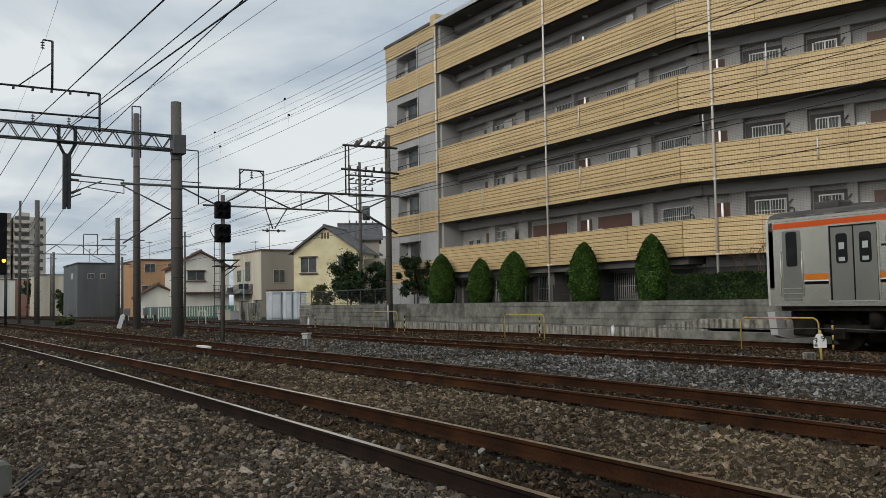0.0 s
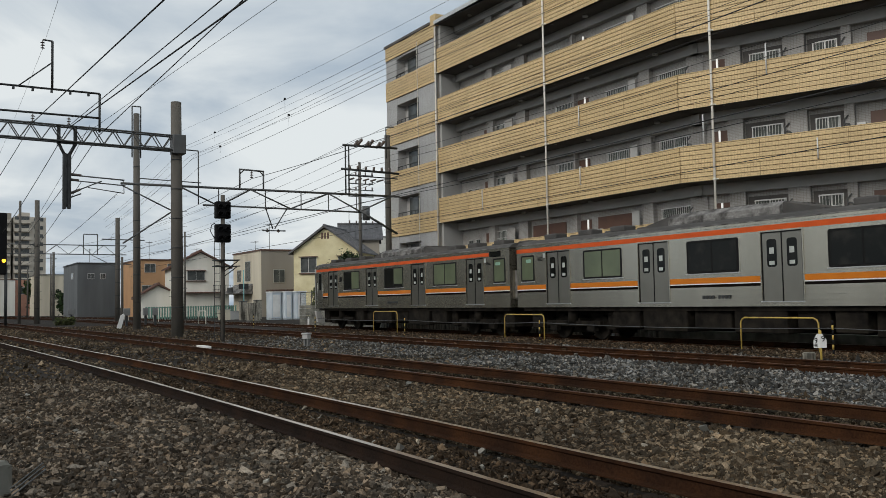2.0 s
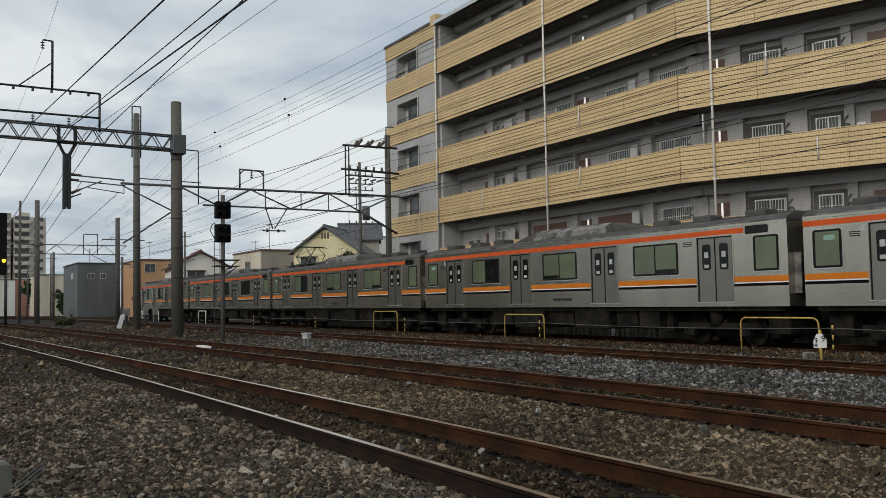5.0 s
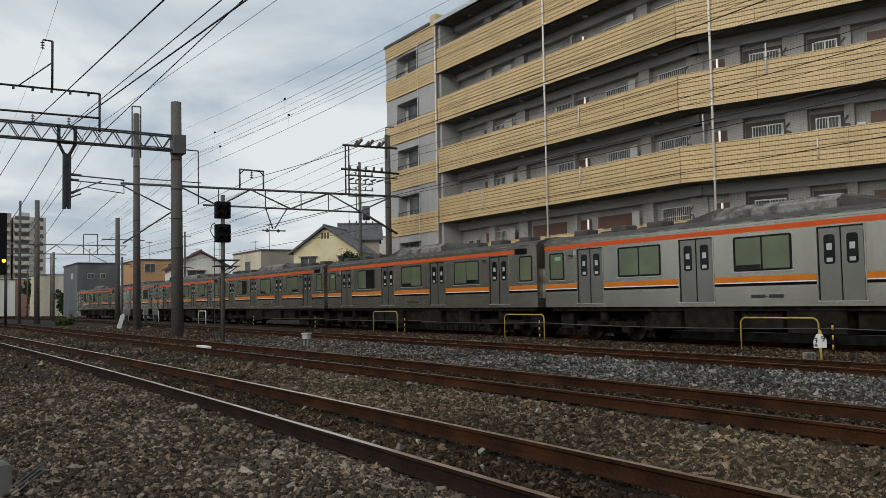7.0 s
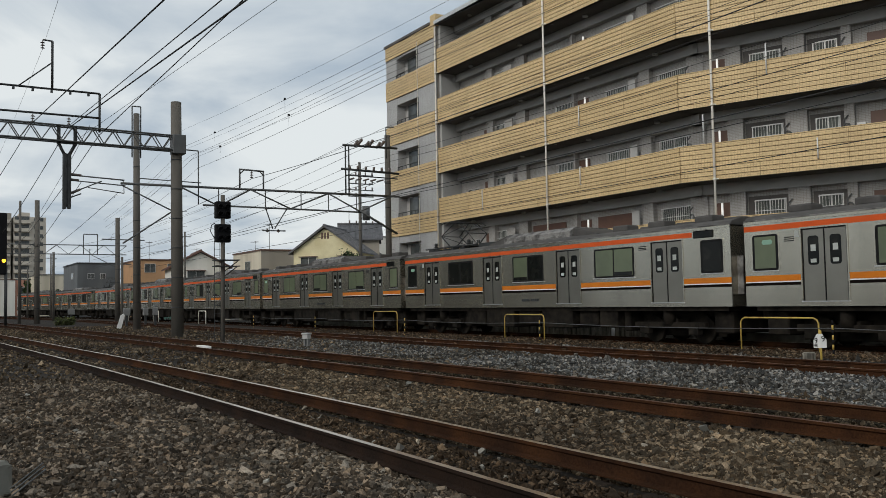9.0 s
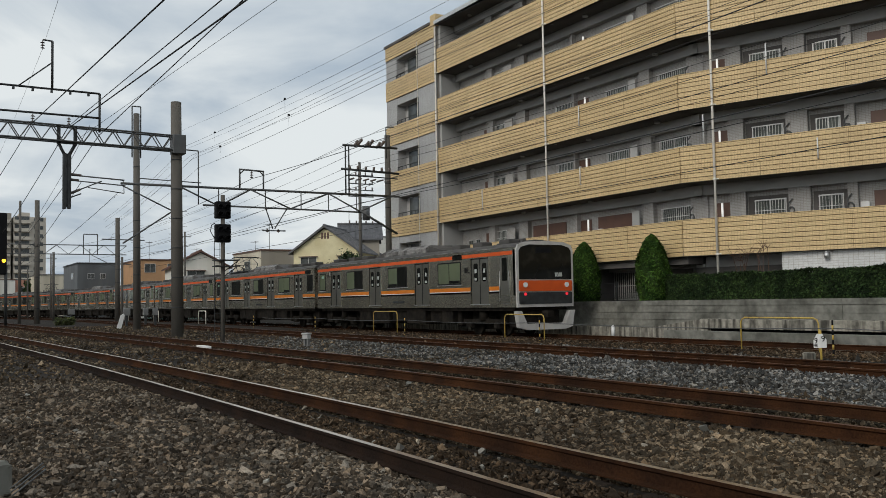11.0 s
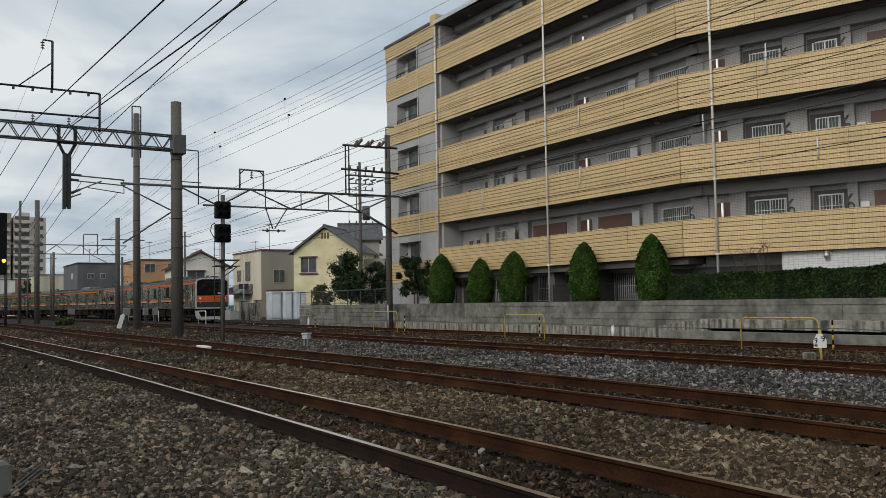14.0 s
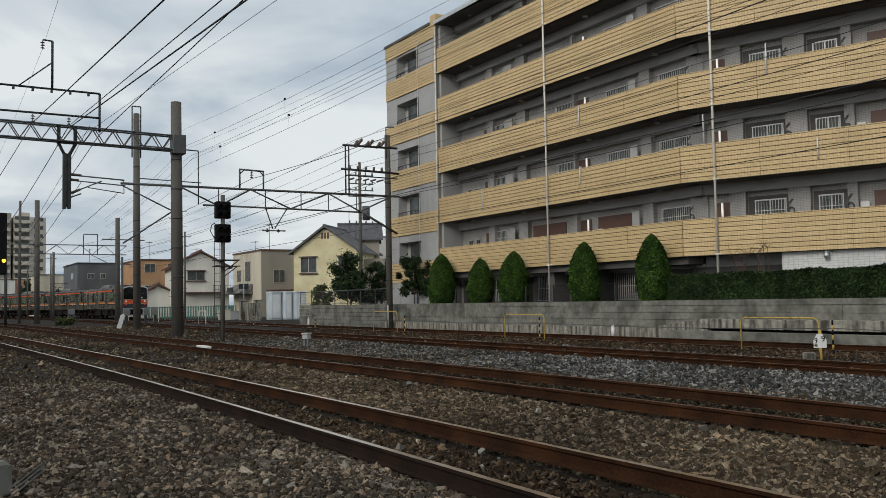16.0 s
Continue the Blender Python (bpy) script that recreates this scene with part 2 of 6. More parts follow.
def bx(x0, x1, y0, y1, z0, z1, bevel=0.0, seg=2):
    bm = bmesh.new()
    box(bm, x0, x1, y0, y1, z0, z1)
    if bevel:
        bmesh.ops.bevel(bm, geom=list(bm.edges), offset=bevel, segments=seg, affect="EDGES", profile=0.5)
    return bm


def rod(bm, a, b, r, seg=8, r2=None, cap=True):
    a, b = Vector(a), Vector(b)
    d = (b - a).normalized()
    u = d.orthogonal().normalized()
    v = d.cross(u)
    r2 = r if r2 is None else r2
    ra = [bm.verts.new(a + (u * math.cos(2 * math.pi * i / seg) + v * math.sin(2 * math.pi * i / seg)) * r) for i in range(seg)]
    rb = [bm.verts.new(b + (u * math.cos(2 * math.pi * i / seg) + v * math.sin(2 * math.pi * i / seg)) * r2) for i in range(seg)]
    for i in range(seg):
        bm.faces.new((ra[i], ra[(i + 1) % seg], rb[(i + 1) % seg], rb[i])).smooth = seg > 5
    if cap:
        bm.faces.new(ra[::-1])
        bm.faces.new(rb)


def tube(pts, r, seg=6):
    """One smooth pipe through all the points."""
    bm = bmesh.new()
    pts = [Vector(p) for p in pts]
    prev = None
    for i, p in enumerate(pts):
        d = (pts[min(i + 1, len(pts) - 1)] - pts[max(i - 1, 0)]).normalized()
        u = d.cross(Vector((0.31, 0.92, 0.17))).normalized()
        v = d.cross(u)
        ring = [bm.verts.new(p + (u * math.cos(6.28319 * k / seg) + v * math.sin(6.28319 * k / seg)) * r) for k in range(seg)]
        if prev:
            for k in range(seg):
                bm.faces.new((prev[k], prev[(k + 1) % seg], ring[(k + 1) % seg], ring[k])).smooth = True
        else:
            bm.faces.new(ring[::-1])
        prev = ring
    bm.faces.new(prev)
    return bm


def prism(bm, outline, x0, x1, axis="x"):
    """An outline of (a, b) pairs drawn out along an axis: x takes (y, z), y takes (x, z), z takes (x, y)."""
    put = {"x": lambda p, t: (t, p[0], p[1]), "y": lambda p, t: (p[0], t, p[1]), "z": lambda p, t: (p[0], p[1], t)}[axis]
    a = [bm.verts.new(put(p, x0)) for p in outline]
    b = [bm.verts.new(put(p, x1)) for p in outline]
    n = len(outline)
    for i in range(n):
        bm.faces.new((a[i], a[(i + 1) % n], b[(i + 1) % n], b[i]))
    bm.faces.new(a[::-1])
    bm.faces.new(b)
    bmesh.ops.recalc_face_normals(bm, faces=list(bm.faces))


def rrect(cx, cz, w, h, r, n=4):
    """A rounded rectangle outline."""
    out = []
    for sx, sz, a0 in ((1, 1, 0), (-1, 1, 90), (-1, -1, 180), (1, -1, 270)):
        for i in range(n + 1):
            a = radians(a0 + 90 * i / n)
            out.append((cx + sx * (w / 2 - r) + r * math.cos(a), cz + sz * (h / 2 - r) + r * math.sin(a)))
    return out


# ---- the tracks' plan ----
BEND_X, BEND_R = -98.0, 300.0


def bend(u, y):
    """The place and heading on a line parallel to the far track, u metres along it; past BEND_X all tracks swing to -y."""
    if u > BEND_X:
        return u, y, 0.0
    r = BEND_R - 21.46 + y
    a = (BEND_X - u) / BEND_R
    return BEND_X - r * math.sin(a), y - r * (1 - math.cos(a)), a


def turn(u):
    """The slight set to -y of the two close tracks."""
    k = min(max((-6.0 - u) / 20.0, 0.0), 1.0)
    return -0.032 * (k * k * 10.0 + max(0.0, -26.0 - u))


def rail_path(y, close, u0=40.0, u1=-330.0, step=4.0):
    out, u = [], u0
    while u >= u1:
        x, yy, a = bend(u, y)
        out.append((x, yy + (turn(u) if close else 0.0)))
        u -= step if u > -120 else 8.0
    return out


# ---- ground and tracks ----
def ground_z(y):
    """The height of ballast and soil across the tracks."""
    pts = ((-60, -0.3), (-2, -0.3), (1.5, -0.2), (3.2, -0.19), (5.3, -0.18), (6.4, -0.16), (7.5, -0.17), (9.4, -0.15), (11.5, -0.2), (13.4, -0.22), (14.3, -0.15),
           (16.4, -0.14), (17.6, -0.18), (18.4, -0.13), (19.5, -0.12), (20.2, -0.22), (20.6, -0.3), (22.8, -0.28), (23.8, -0.25), (60, -0.25))
    for (a, za), (b, zb) in zip(pts, pts[1:]):
        if a <= y <= b:
            return za + (zb - za) * (y - a) / (b - a)
    return -0.25


def build_ground():
    bm = bmesh.new()
    us = [2500, 600, 150, 60, 40] + [40 - 4 * i for i in range(1, 40)] + [-120 - 8 * i for i in range(0, 27)] + [-500, -1200]
    ys = [-2500, -300, -60, -2, 0, 1.5, 3.2, 5.3, 6.4, 7.5, 9.4, 11.5, 13.4, 14.3, 16.4, 17.6, 18.4, 19.5, 20.2, 20.6, 22.8, 23.8, 60, 300, 2500]
    rows = []
    for u in us:
        row = []
        for y in ys:
            # wide of the tracks the sheet is plain; among them it follows their line
            if -60 < y < 60 and -340 < u < 60:
                x, yy, a = bend(u, y)
                yy += turn(u) if y < 11 else turn(u) * max(0.0, (14 - y) / 3.0)
            else:
                x, yy = u, y
            if u <= -340 and abs(y) <= 60:
                x, yy, a = bend(-328, y)
                x, yy = x + (u + 328) * math.cos(a), yy + (u + 328) * math.sin(a)
            row.append(bm.verts.new((x, yy, ground_z(y) if abs(y) < 60 else -0.3)))
        rows.append(row)
    for r0, r1 in zip(rows, rows[1:]):
        for i in range(len(ys) - 1):
            bm.faces.new((r0[i], r0[i + 1], r1[i + 1], r1[i]))
    bmesh.ops.recalc_face_normals(bm, faces=list(bm.faces))
    tagged(part("ground", bm, M_SOIL), "brown gravel ballast bed under the railway tracks", "ground", kind="structure")


build_ground()

# rail lines: y, height of the head, of the close pair or not, polished or rusty
RAILS = [(3.79, 0.0, True, True, "track_1"), (4.92, 0.05, True, True, "track_1"), (8.0, 0.05, True, False, "track_2"), (9.13, 0.1, True, False, "track_2"),
         (14.55, 0.0, False, False, "track_3"), (15.7, 0.015, False, False, "track_3"), (20.9, -0.15, False, True, "track_4"), (22.03, -0.06, False, True, "track_4")]
PROFILE = [(-0.0325, 0.0), (-0.0325, -0.03), (-0.009, -0.045), (-0.009, -0.125), (-0.062, -0.142), (-0.062, -0.153),
           (0.062, -0.153), (0.062, -0.142), (0.009, -0.125), (0.009, -0.045), (0.0325, -0.03), (0.0325, 0.0)]


def build_rails():
    holders = {}
    for y, z, close, shiny, name in RAILS:
        if name not in holders:
            holders[name] = tagged(new(name), "pair of rusty steel rails on timber sleepers in ballast", "railway track", kind="structure")
        path = rail_path(y, close)
        bm = bmesh.new()
        prev = None
        for i, (x, yy) in enumerate(path):
            j, k = max(i - 1, 0), min(i + 1, len(path) - 1)
            d = Vector((path[k][0] - path[j][0], path[k][1] - path[j][1])).normalized()
            side = Vector((d.y, -d.x))
            ring = [bm.verts.new((x - side.x * p, yy - side.y * p, z + q)) for p, q in PROFILE]
            if prev:
                for n in range(12):
                    f = bm.faces.new((prev[n], prev[(n + 1) % 12], ring[(n + 1) % 12], ring[n]))
                    f.material_index = 1 if n in (0, 11, 10) and n == 11 else 0
            prev = ring
        bmesh.ops.recalc_face_normals(bm, faces=list(bm.faces))
        part("rail", bm, [M_RUST_DARK if y < 4 else M_RUST, M_RAILTOP if shiny else M_RAILTOP_RUST], holders[name])
    # sleepers, mostly sunk in the ballast
    sl = bx(-0.11, 0.11, -1.05, 1.05, -0.14, 0.0, 0.012, 1)
    me = bpy.data.meshes.new("sleeper")
    sl.to_mesh(me)
    sl.free()
    me.materials.append(M_SLEEPER)
    for name, yc, close, zc in (("track_1", 4.355, True, -0.178), ("track_2", 8.565, True, -0.15), ("track_3", 15.12, False, -0.15), ("track_4", 21.46, False, -0.262)):
        u = 0.0
        n = 0
        while u > -110 and n < 170:
            x, yy, a = bend(u, yc)
            ob = new("sleeper", me)
            ob.parent = holders[name]
            ob.matrix_basis = pose(x, yy + (turn(u) if close else 0), zc, 0, 0, math.degrees(a) + random.uniform(-1, 1))
            u -= 0.64
            n += 1


build_rails()


# ---- the train ----
CAR_Z = -0.12


def side_sheet(bm, x0, x1, z0, z1, s, d0=1.36, d1=1.4, mi=0):
    y0, y1 = sorted((s * d0, s * d1))
    box(bm, x0, x1, y0, y1, z0, z1, mi)


def plate(outline, s, d0, d1):
    bm = bmesh.new()
    prism(bm, outline, s * d0, s * d1, "y")
    return bm


def make_car(kind, dark=(), dark_ends=(), lead=False):
    """dark: (window, side) of the panes without a blind; dark_ends: the end windows without one."""
    cab = kind == "cab"
    car = thing("train_car", 0, 0, 0, 0, "stainless steel commuter train car with orange and vermilion stripes, on rails", "train car", "cars of the commuter train")
    doors = (-7.23, -2.41, 2.41, 7.23)
    dw = 0.66
    # body: dark core, skin of sheets round the door pockets, ends
    bm = bmesh.new()
    box(bm, -9.7, 9.7, -1.34, 1.34, 1.17, 3.3)
    part("core", bm, M_RUBBER, car)
    bm = bmesh.new()
    edges = [-9.75] + [e for c in doors for e in (c - dw, c + dw)] + [9.75]
    for s in (-1, 1):
        side_sheet(bm, -9.75, 9.75, 1.15, 1.29, s)
        side_sheet(bm, -9.75, 9.75, 3.18, 3.5, s)
        for a, b in zip(edges[::2], edges[1::2]):
            side_sheet(bm, a, b, 1.29, 3.18, s)
            for z in (1.33, 1.47, 1.61):
                side_sheet(bm, a + 0.03, b - 0.03, z, z + 0.022, s, 1.4, 1.42)
        side_sheet(bm, -9.75, 9.75, 3.42, 3.46, s, 1.4, 1.425)
    for e in (-1, 1):
        if cab and e == 1:
            continue
        x0, x1 = sorted((e * 9.70, e * 9.75))
        box(bm, x0, x1, -1.36, 1.36, 1.15, 3.5)
    part("body", bm, M_STAIN, car)
    # roof: a shallow vault
    arc = [(1.4, 3.46), (1.38, 3.53), (1.28, 3.62), (1.05, 3.69), (0.6, 3.74), (0, 3.76)]
    bm = bmesh.new()
    prism(bm, arc + [(-y, z) for y, z in arc[-2::-1]], -9.75, 9.75)
    part("roof", bm, M_ROOF, car, "dark grey vaulted roof")
    for s in (-1, 1):
        part("gutter", bx(-9.75, 9.75, min(s * 1.385, s * 1.43), max(s * 1.385, s * 1.43), 3.5, 3.53), M_ACGREY, car)
        part("upper_stripe", bx(-8.3 if lead else -9.75, 9.58 if cab else 8.3, min(s * 1.395, s * 1.405), max(s * 1.395, s * 1.405), 3.22, 3.37), M_RED, car, "vermilion stripe under the roof")
        for a, b in zip(edges[::2], edges[1::2]):
            b = 8.66 if cab and b > 9 else b
            part("belt_stripe", bx(a + 0.005, b - 0.005, min(s * 1.395, s * 1.404), max(s * 1.395, s * 1.404), 1.83, 1.99), M_ORANGE, car, "orange belt stripe")
            part("white_line", bx(a + 0.005, b - 0.005, min(s * 1.395, s * 1.405), max(s * 1.395, s * 1.405), 1.795, 1.825), M_WHITE, car)
            part("dark_line", bx(a + 0.005, b - 0.005, min(s * 1.395, s * 1.404), max(s * 1.395, s * 1.407), 1.715, 1.793), M_BROWNSTRIPE, car)
        for c in doors:
            fr = bmesh.new()
            for x0, x1, z0, z1 in ((c - dw, c - dw + 0.025, 1.29, 3.18), (c + dw - 0.025, c + dw, 1.29, 3.18), (c - dw, c + dw, 3.15, 3.18), (c - 0.012, c + 0.012, 1.29, 3.15)):
                side_sheet(fr, x0, x1, z0, z1, s, 1.34, 1.392)
            part("door_seal", fr, M_RUBBER, car)
            rim = bmesh.new()
            for x0, x1, z0, z1 in ((c - dw - 0.045, c - dw - 0.004, 1.29, 3.225), (c + dw + 0.004, c + dw + 0.045, 1.29, 3.225), (c - dw - 0.004, c + dw + 0.004, 3.185, 3.225)):
                side_sheet(rim, x0, x1, z0, z1, s, 1.398, 1.416)
            part("door_frame", rim, M_STAIN, car, "bright stainless door surround")
            part("door_step", bx(c - dw - 0.04, c + dw + 0.04, min(s * 1.39, s * 1.42), max(s * 1.39, s * 1.42), 1.265, 1.29), M_ALU, car)
            for k in (-1, 1):
                d = part("door", bx(min(c + k * 0.012, c + k * (dw - 0.025)), max(c + k * 0.012, c + k * (dw - 0.025)), min(s * 1.35, s * 1.378), max(s * 1.35, s * 1.378), 1.29, 3.15, 0.006, 1), M_STAIN2, car, "stainless sliding door leaf")
                cx = c + k * 0.325
                part("door_window", plate(rrect(cx, 2.6, 0.32, 0.76, 0.08), s, 1.37, 1.384), M_DKGLASS, d, "dark rounded door window")
                part("sticker", bx(cx - 0.075, cx + 0.075, min(s * 1.38, s * 1.388), max(s * 1.38, s * 1.388), 2.58, 2.75), M_PAPER, d)
                part("notice", bx(cx - 0.085, cx + 0.085, min(s * 1.38, s * 1.388), max(s * 1.38, s * 1.388), 2.28, 2.38), M_PAPER, d)
        # large windows between the doors and small ones at the ends
        wins = [(-4.82, 1.86), (0.0, 1.86), (4.82, 1.86), (-9.05, 0.74)] + ([] if cab else [(9.05, 0.74)])
        for i, (c, w) in enumerate(wins):
            big = w > 1
            part("window_surround", plate(rrect(c, 2.61, w + 0.2, 1.07, 0.1), s, 1.39, 1.406), M_STAIN, car, "bright stainless window surround")
            f = part("window_frame", plate(rrect(c, 2.62, w + 0.1, 0.98, 0.07), s, 1.39, 1.412), M_RUBBER, car)
            if big:
                for k in (-1, 1):
                    g = M_DKGLASS if (i, k) in dark else M_SHADE
                    part("pane", bx(c + k * w / 4 - w / 4 + 0.025, c + k * w / 4 + w / 4 - 0.025, min(s * 1.4, s * 1.418), max(s * 1.4, s * 1.418), 2.18, 3.06, 0.01, 1), g, f)
                    if g is M_SHADE and (i + k) % 3 == 0:
                        part("blind_gap", bx(c + k * w / 4 - w / 4 + 0.04, c + k * w / 4 + w / 4 - 0.04, min(s * 1.41, s * 1.4195), max(s * 1.41, s * 1.4195), 2.19, 2.31), M_DKGLASS, f, "dark strip below the window blind")
                part("sill_rail", bx(c - w / 2 - 0.09, c + w / 2 + 0.09, min(s * 1.4, s * 1.43), max(s * 1.4, s * 1.43), 2.1, 2.125), M_ALU, f)
            else:
                part("pane", bx(c - w / 2 + 0.02, c + w / 2 - 0.02, min(s * 1.4, s * 1.418), max(s * 1.4, s * 1.418), 2.18, 3.06, 0.01, 1), M_DKGLASS if (1 if c > 0 else -1) in dark_ends else M_SHADE, f)
                if c < 0:
                    part("notice", plate(rrect(c + 0.08, 2.9, 0.34, 0.13, 0.06), s, 1.41, 1.424), M_GREENPAPER, f)
                part("sill_rail", bx(c - w / 2 - 0.05, c + w / 2 + 0.05, min(s * 1.4, s * 1.43), max(s * 1.4, s * 1.43), 2.1, 2.125), M_ALU, f)
        bm = bmesh.new()
        for z in (2.98, 3.03, 3.08):
            side_sheet(bm, -8.42, -8.12, z - 0.1, z - 0.075, s, 1.4, 1.408)
        part("side_grille", bm, M_RUBBER, car)
        if not cab:
            bm = bmesh.new()
            for z in (2.98, 3.03, 3.08):
                side_sheet(bm, 6.02, 6.36, z - 0.02, z + 0.005, s, 1.4, 1.408)
            part("side_grille", bm, M_RUBBER, car)
        part("class_sign", bx(-8.09, -7.96, min(s * 1.39, s * 1.41), max(s * 1.39, s * 1.41), 2.98, 3.15), M_PAPER, car, "small white square sign beside the door")
        for i in range(9):
            num = bmesh.new()
            side_sheet(num, -0.4 + i * 0.12, -0.4 + i * 0.12 + (0.085 if i != 4 else 0.05), 1.375 if i != 4 else 1.41, 1.475 if i != 4 else 1.43, s, 1.4, 1.424)
            part("number_bar", num, M_DARKSTEEL, car)
        px = -8.75 if lead else 5.5 if cab else 8.75
        part("number_plate", bx(px - 0.38, px + 0.38, min(s * 1.4, s * 1.412), max(s * 1.4, s * 1.412), 3.18, 3.4, 0.02, 1), M_DKGLASS, car)
        if cab:
            part("cab_door", plate(rrect(9.02, 2.22, 0.58, 1.86, 0.04), s, 1.39, 1.405), M_STAIN2, car)
            part("cab_door_window", plate(rrect(9.02, 2.66, 0.34, 0.92, 0.06), s, 1.4, 1.411), M_DKGLASS, car)
            em = bmesh.new()
            side_sheet(em, 6.3, 6.35, 2.6, 2.84, s, 1.4, 1.408)
            side_sheet(em, 6.35, 6.47, 2.6, 2.65, s, 1.4, 1.408)
            side_sheet(em, 6.08, 6.25, 2.6, 2.84, s, 1.4, 1.408)
            part("emblem", em, M_RUBBER, car, "dark plain emblem")
            rail = bmesh.new()
            for x in (8.7, 9.36):
                rod(rail, (x, s * 1.43, 1.4), (x, s * 1.43, 2.6), 0.01, 6)
            part("grab_rail", rail, M_ALU, car)
    # underfloor: equipment boxes and two bogies
    for x0, x1, y, z0 in ((-4.6, -3.3, 1.2, 0.45), (-3.1, -1.2, 1.25, 0.38), (-1.0, 0.4, 1.15, 0.5), (0.6, 2.4, 1.25, 0.4), (2.6, 3.6, 1.1, 0.52), (3.8, 4.7, 1.2, 0.45)):
        part("equipment_box", bx(x0, x1, -y, y, z0, 1.16, 0.03, 1), M_UNDER, car)
    part("underframe", bx(-9.5, 9.5, -1.28, 1.28, 1.02, 1.17), M_UNDER, car)
    # added dark blocks that stop light showing through beneath the floor
    for x0, x1 in ((-9.4, -8.7), (8.7, 9.4), (-5.1, -4.7), (4.8, 5.1)):
        part("underfloor_filler", bx(x0, x1, -1.0, 1.0, 0.35, 1.03, 0.04, 1), M_UNDER, car)
    for bxx in (-6.9, 6.9):
        bg = bmesh.new()
        for s in (-1, 1):
            box(bg, bxx - 1.5, bxx + 1.5, s * 0.98 - 0.08, s * 0.98 + 0.08, 0.48, 0.66)
            for dx in (-1.05, 1.05):
                box(bg, bxx + dx - 0.19, bxx + dx + 0.19, s * 1.0 - 0.1, s * 1.0 + 0.1, 0.3, 0.58)
            rod(bg, (bxx, s * 1.0, 0.6), (bxx, s * 1.0, 1.1), 0.2, 10)
        box(bg, bxx - 0.3, bxx + 0.3, -0.95, 0.95, 0.45, 0.75)
        # added dark block that keeps the space round the bogie dark
        box(bg, bxx - 1.75, bxx + 1.75, -0.42, 0.42, 0.22, 1.03)
        b = part("bogie", bg, M_UNDER, car)
        for dx in (-1.05, 1.05):
            for s in (-1, 1):
                wm = bmesh.new()
                rod(wm, (bxx + dx, s * 0.5, 0.43), (bxx + dx, s * 0.63, 0.43), 0.43, 20)
                part("wheel", wm, M_UNDER, b)
    # roof gear
    ac = bmesh.new()
    o = [(-1.0, 3.6), (-1.0, 3.9), (-0.75, 4.06), (0.75, 4.06), (1.0, 3.9), (1.0, 3.6)]
    prism(ac, o, -2.1, 2.1)
    a = part("air_conditioner", ac, M_ACGREY, car, "weathered grey roof air conditioner")
    part("fan_cover", bx(-1.3, 1.3, -0.6, 0.6, 4.05, 4.09), M_ROOF, a)
    for k in range(6):
        for y in (-1, 1):
            part("louvre_cover", bx(-1.95 + k * 0.66, -1.95 + k * 0.66 + 0.5, min(y * 0.93, y * 1.06), max(y * 0.93, y * 1.06), 3.62, 3.78, 0.04, 2), M_ACGREY, a, "weathered rounded louvre cover")
    for k in (-1, 1):
        sl = bmesh.new()
        prism(sl, [(k * 2.1, 3.6), (k * 2.1, 4.02), (k * 3.4, 3.74), (k * 3.4, 3.6)], -0.85, 0.85, "y")
        part("sloped_duct", sl, M_ROOF, a)
    for x in (-8.3, -6.3, -4.6, 4.6, 6.3, 8.3):
        if kind == "panto" and x < -4:
            continue
        for y in (-0.62, 0.62):
            part("roof_ventilator", bx(x - 0.36, x + 0.36, y - 0.28, y + 0.28, 3.68, 3.9, 0.05, 2), M_ROOF, car)
    if kind == "panto":
        p = part("pantograph_base", bx(-7.7, -5.7, -0.6, 0.6, 3.86, 3.92), M_DARKSTEEL, car)
        ins = bmesh.new()
        for x in (-7.5, -5.9):
            for y in (-0.55, 0.55):
                rod(ins, (x, y, 3.65), (x, y, 3.88), 0.06, 8)
        part("insulator", ins, M_INSUL, p)
        fr = bmesh.new()
        for y in (-0.55, 0.55):
            for k in (-1, 1):
                rod(fr, (-6.7 + k * 0.35, y, 3.93), (-6.7 + k * 1.15, y * 0.9, 4.42), 0.028, 6)
                rod(fr, (-6.7 + k * 1.15, y * 0.9, 4.42), (-6.7 + k * 0.2, y * 0.7, 4.95), 0.022, 6)
        for k in (-1, 1):
            rod(fr, (-6.7 + k * 1.15, -0.5, 4.42), (-6.7 + k * 1.15, 0.5, 4.42), 0.02, 6)
            rod(fr, (-6.7 + k * 0.22, -0.85, 4.97), (-6.7 + k * 0.22, 0.85, 4.97), 0.028, 6)
            for y in (-1, 1):
                rod(fr, (-6.7 + k * 0.22, y * 0.85, 4.97), (-6.7 + k * 0.22, y * 1.05, 4.86), 0.022, 6)
        for k in (-1, 1):
            rod(fr, (-6.7 + k * 1.15, -0.5, 4.42), (-6.7 + k * 0.2, 0.38, 4.95), 0.014, 5)
            rod(fr, (-6.7 + k * 0.35, 0.55, 3.93), (-6.7 + k * 1.15, -0.5, 4.42), 0.014, 5)
            for y in (-0.3, 0.0, 0.3):
                rod(fr, (-6.7 - 0.22, y, 4.97), (-6.7 + 0.22, y, 4.97), 0.016, 5)
        part("pantograph_frame", fr, M_DARKSTEEL, p)
        gear = bmesh.new()
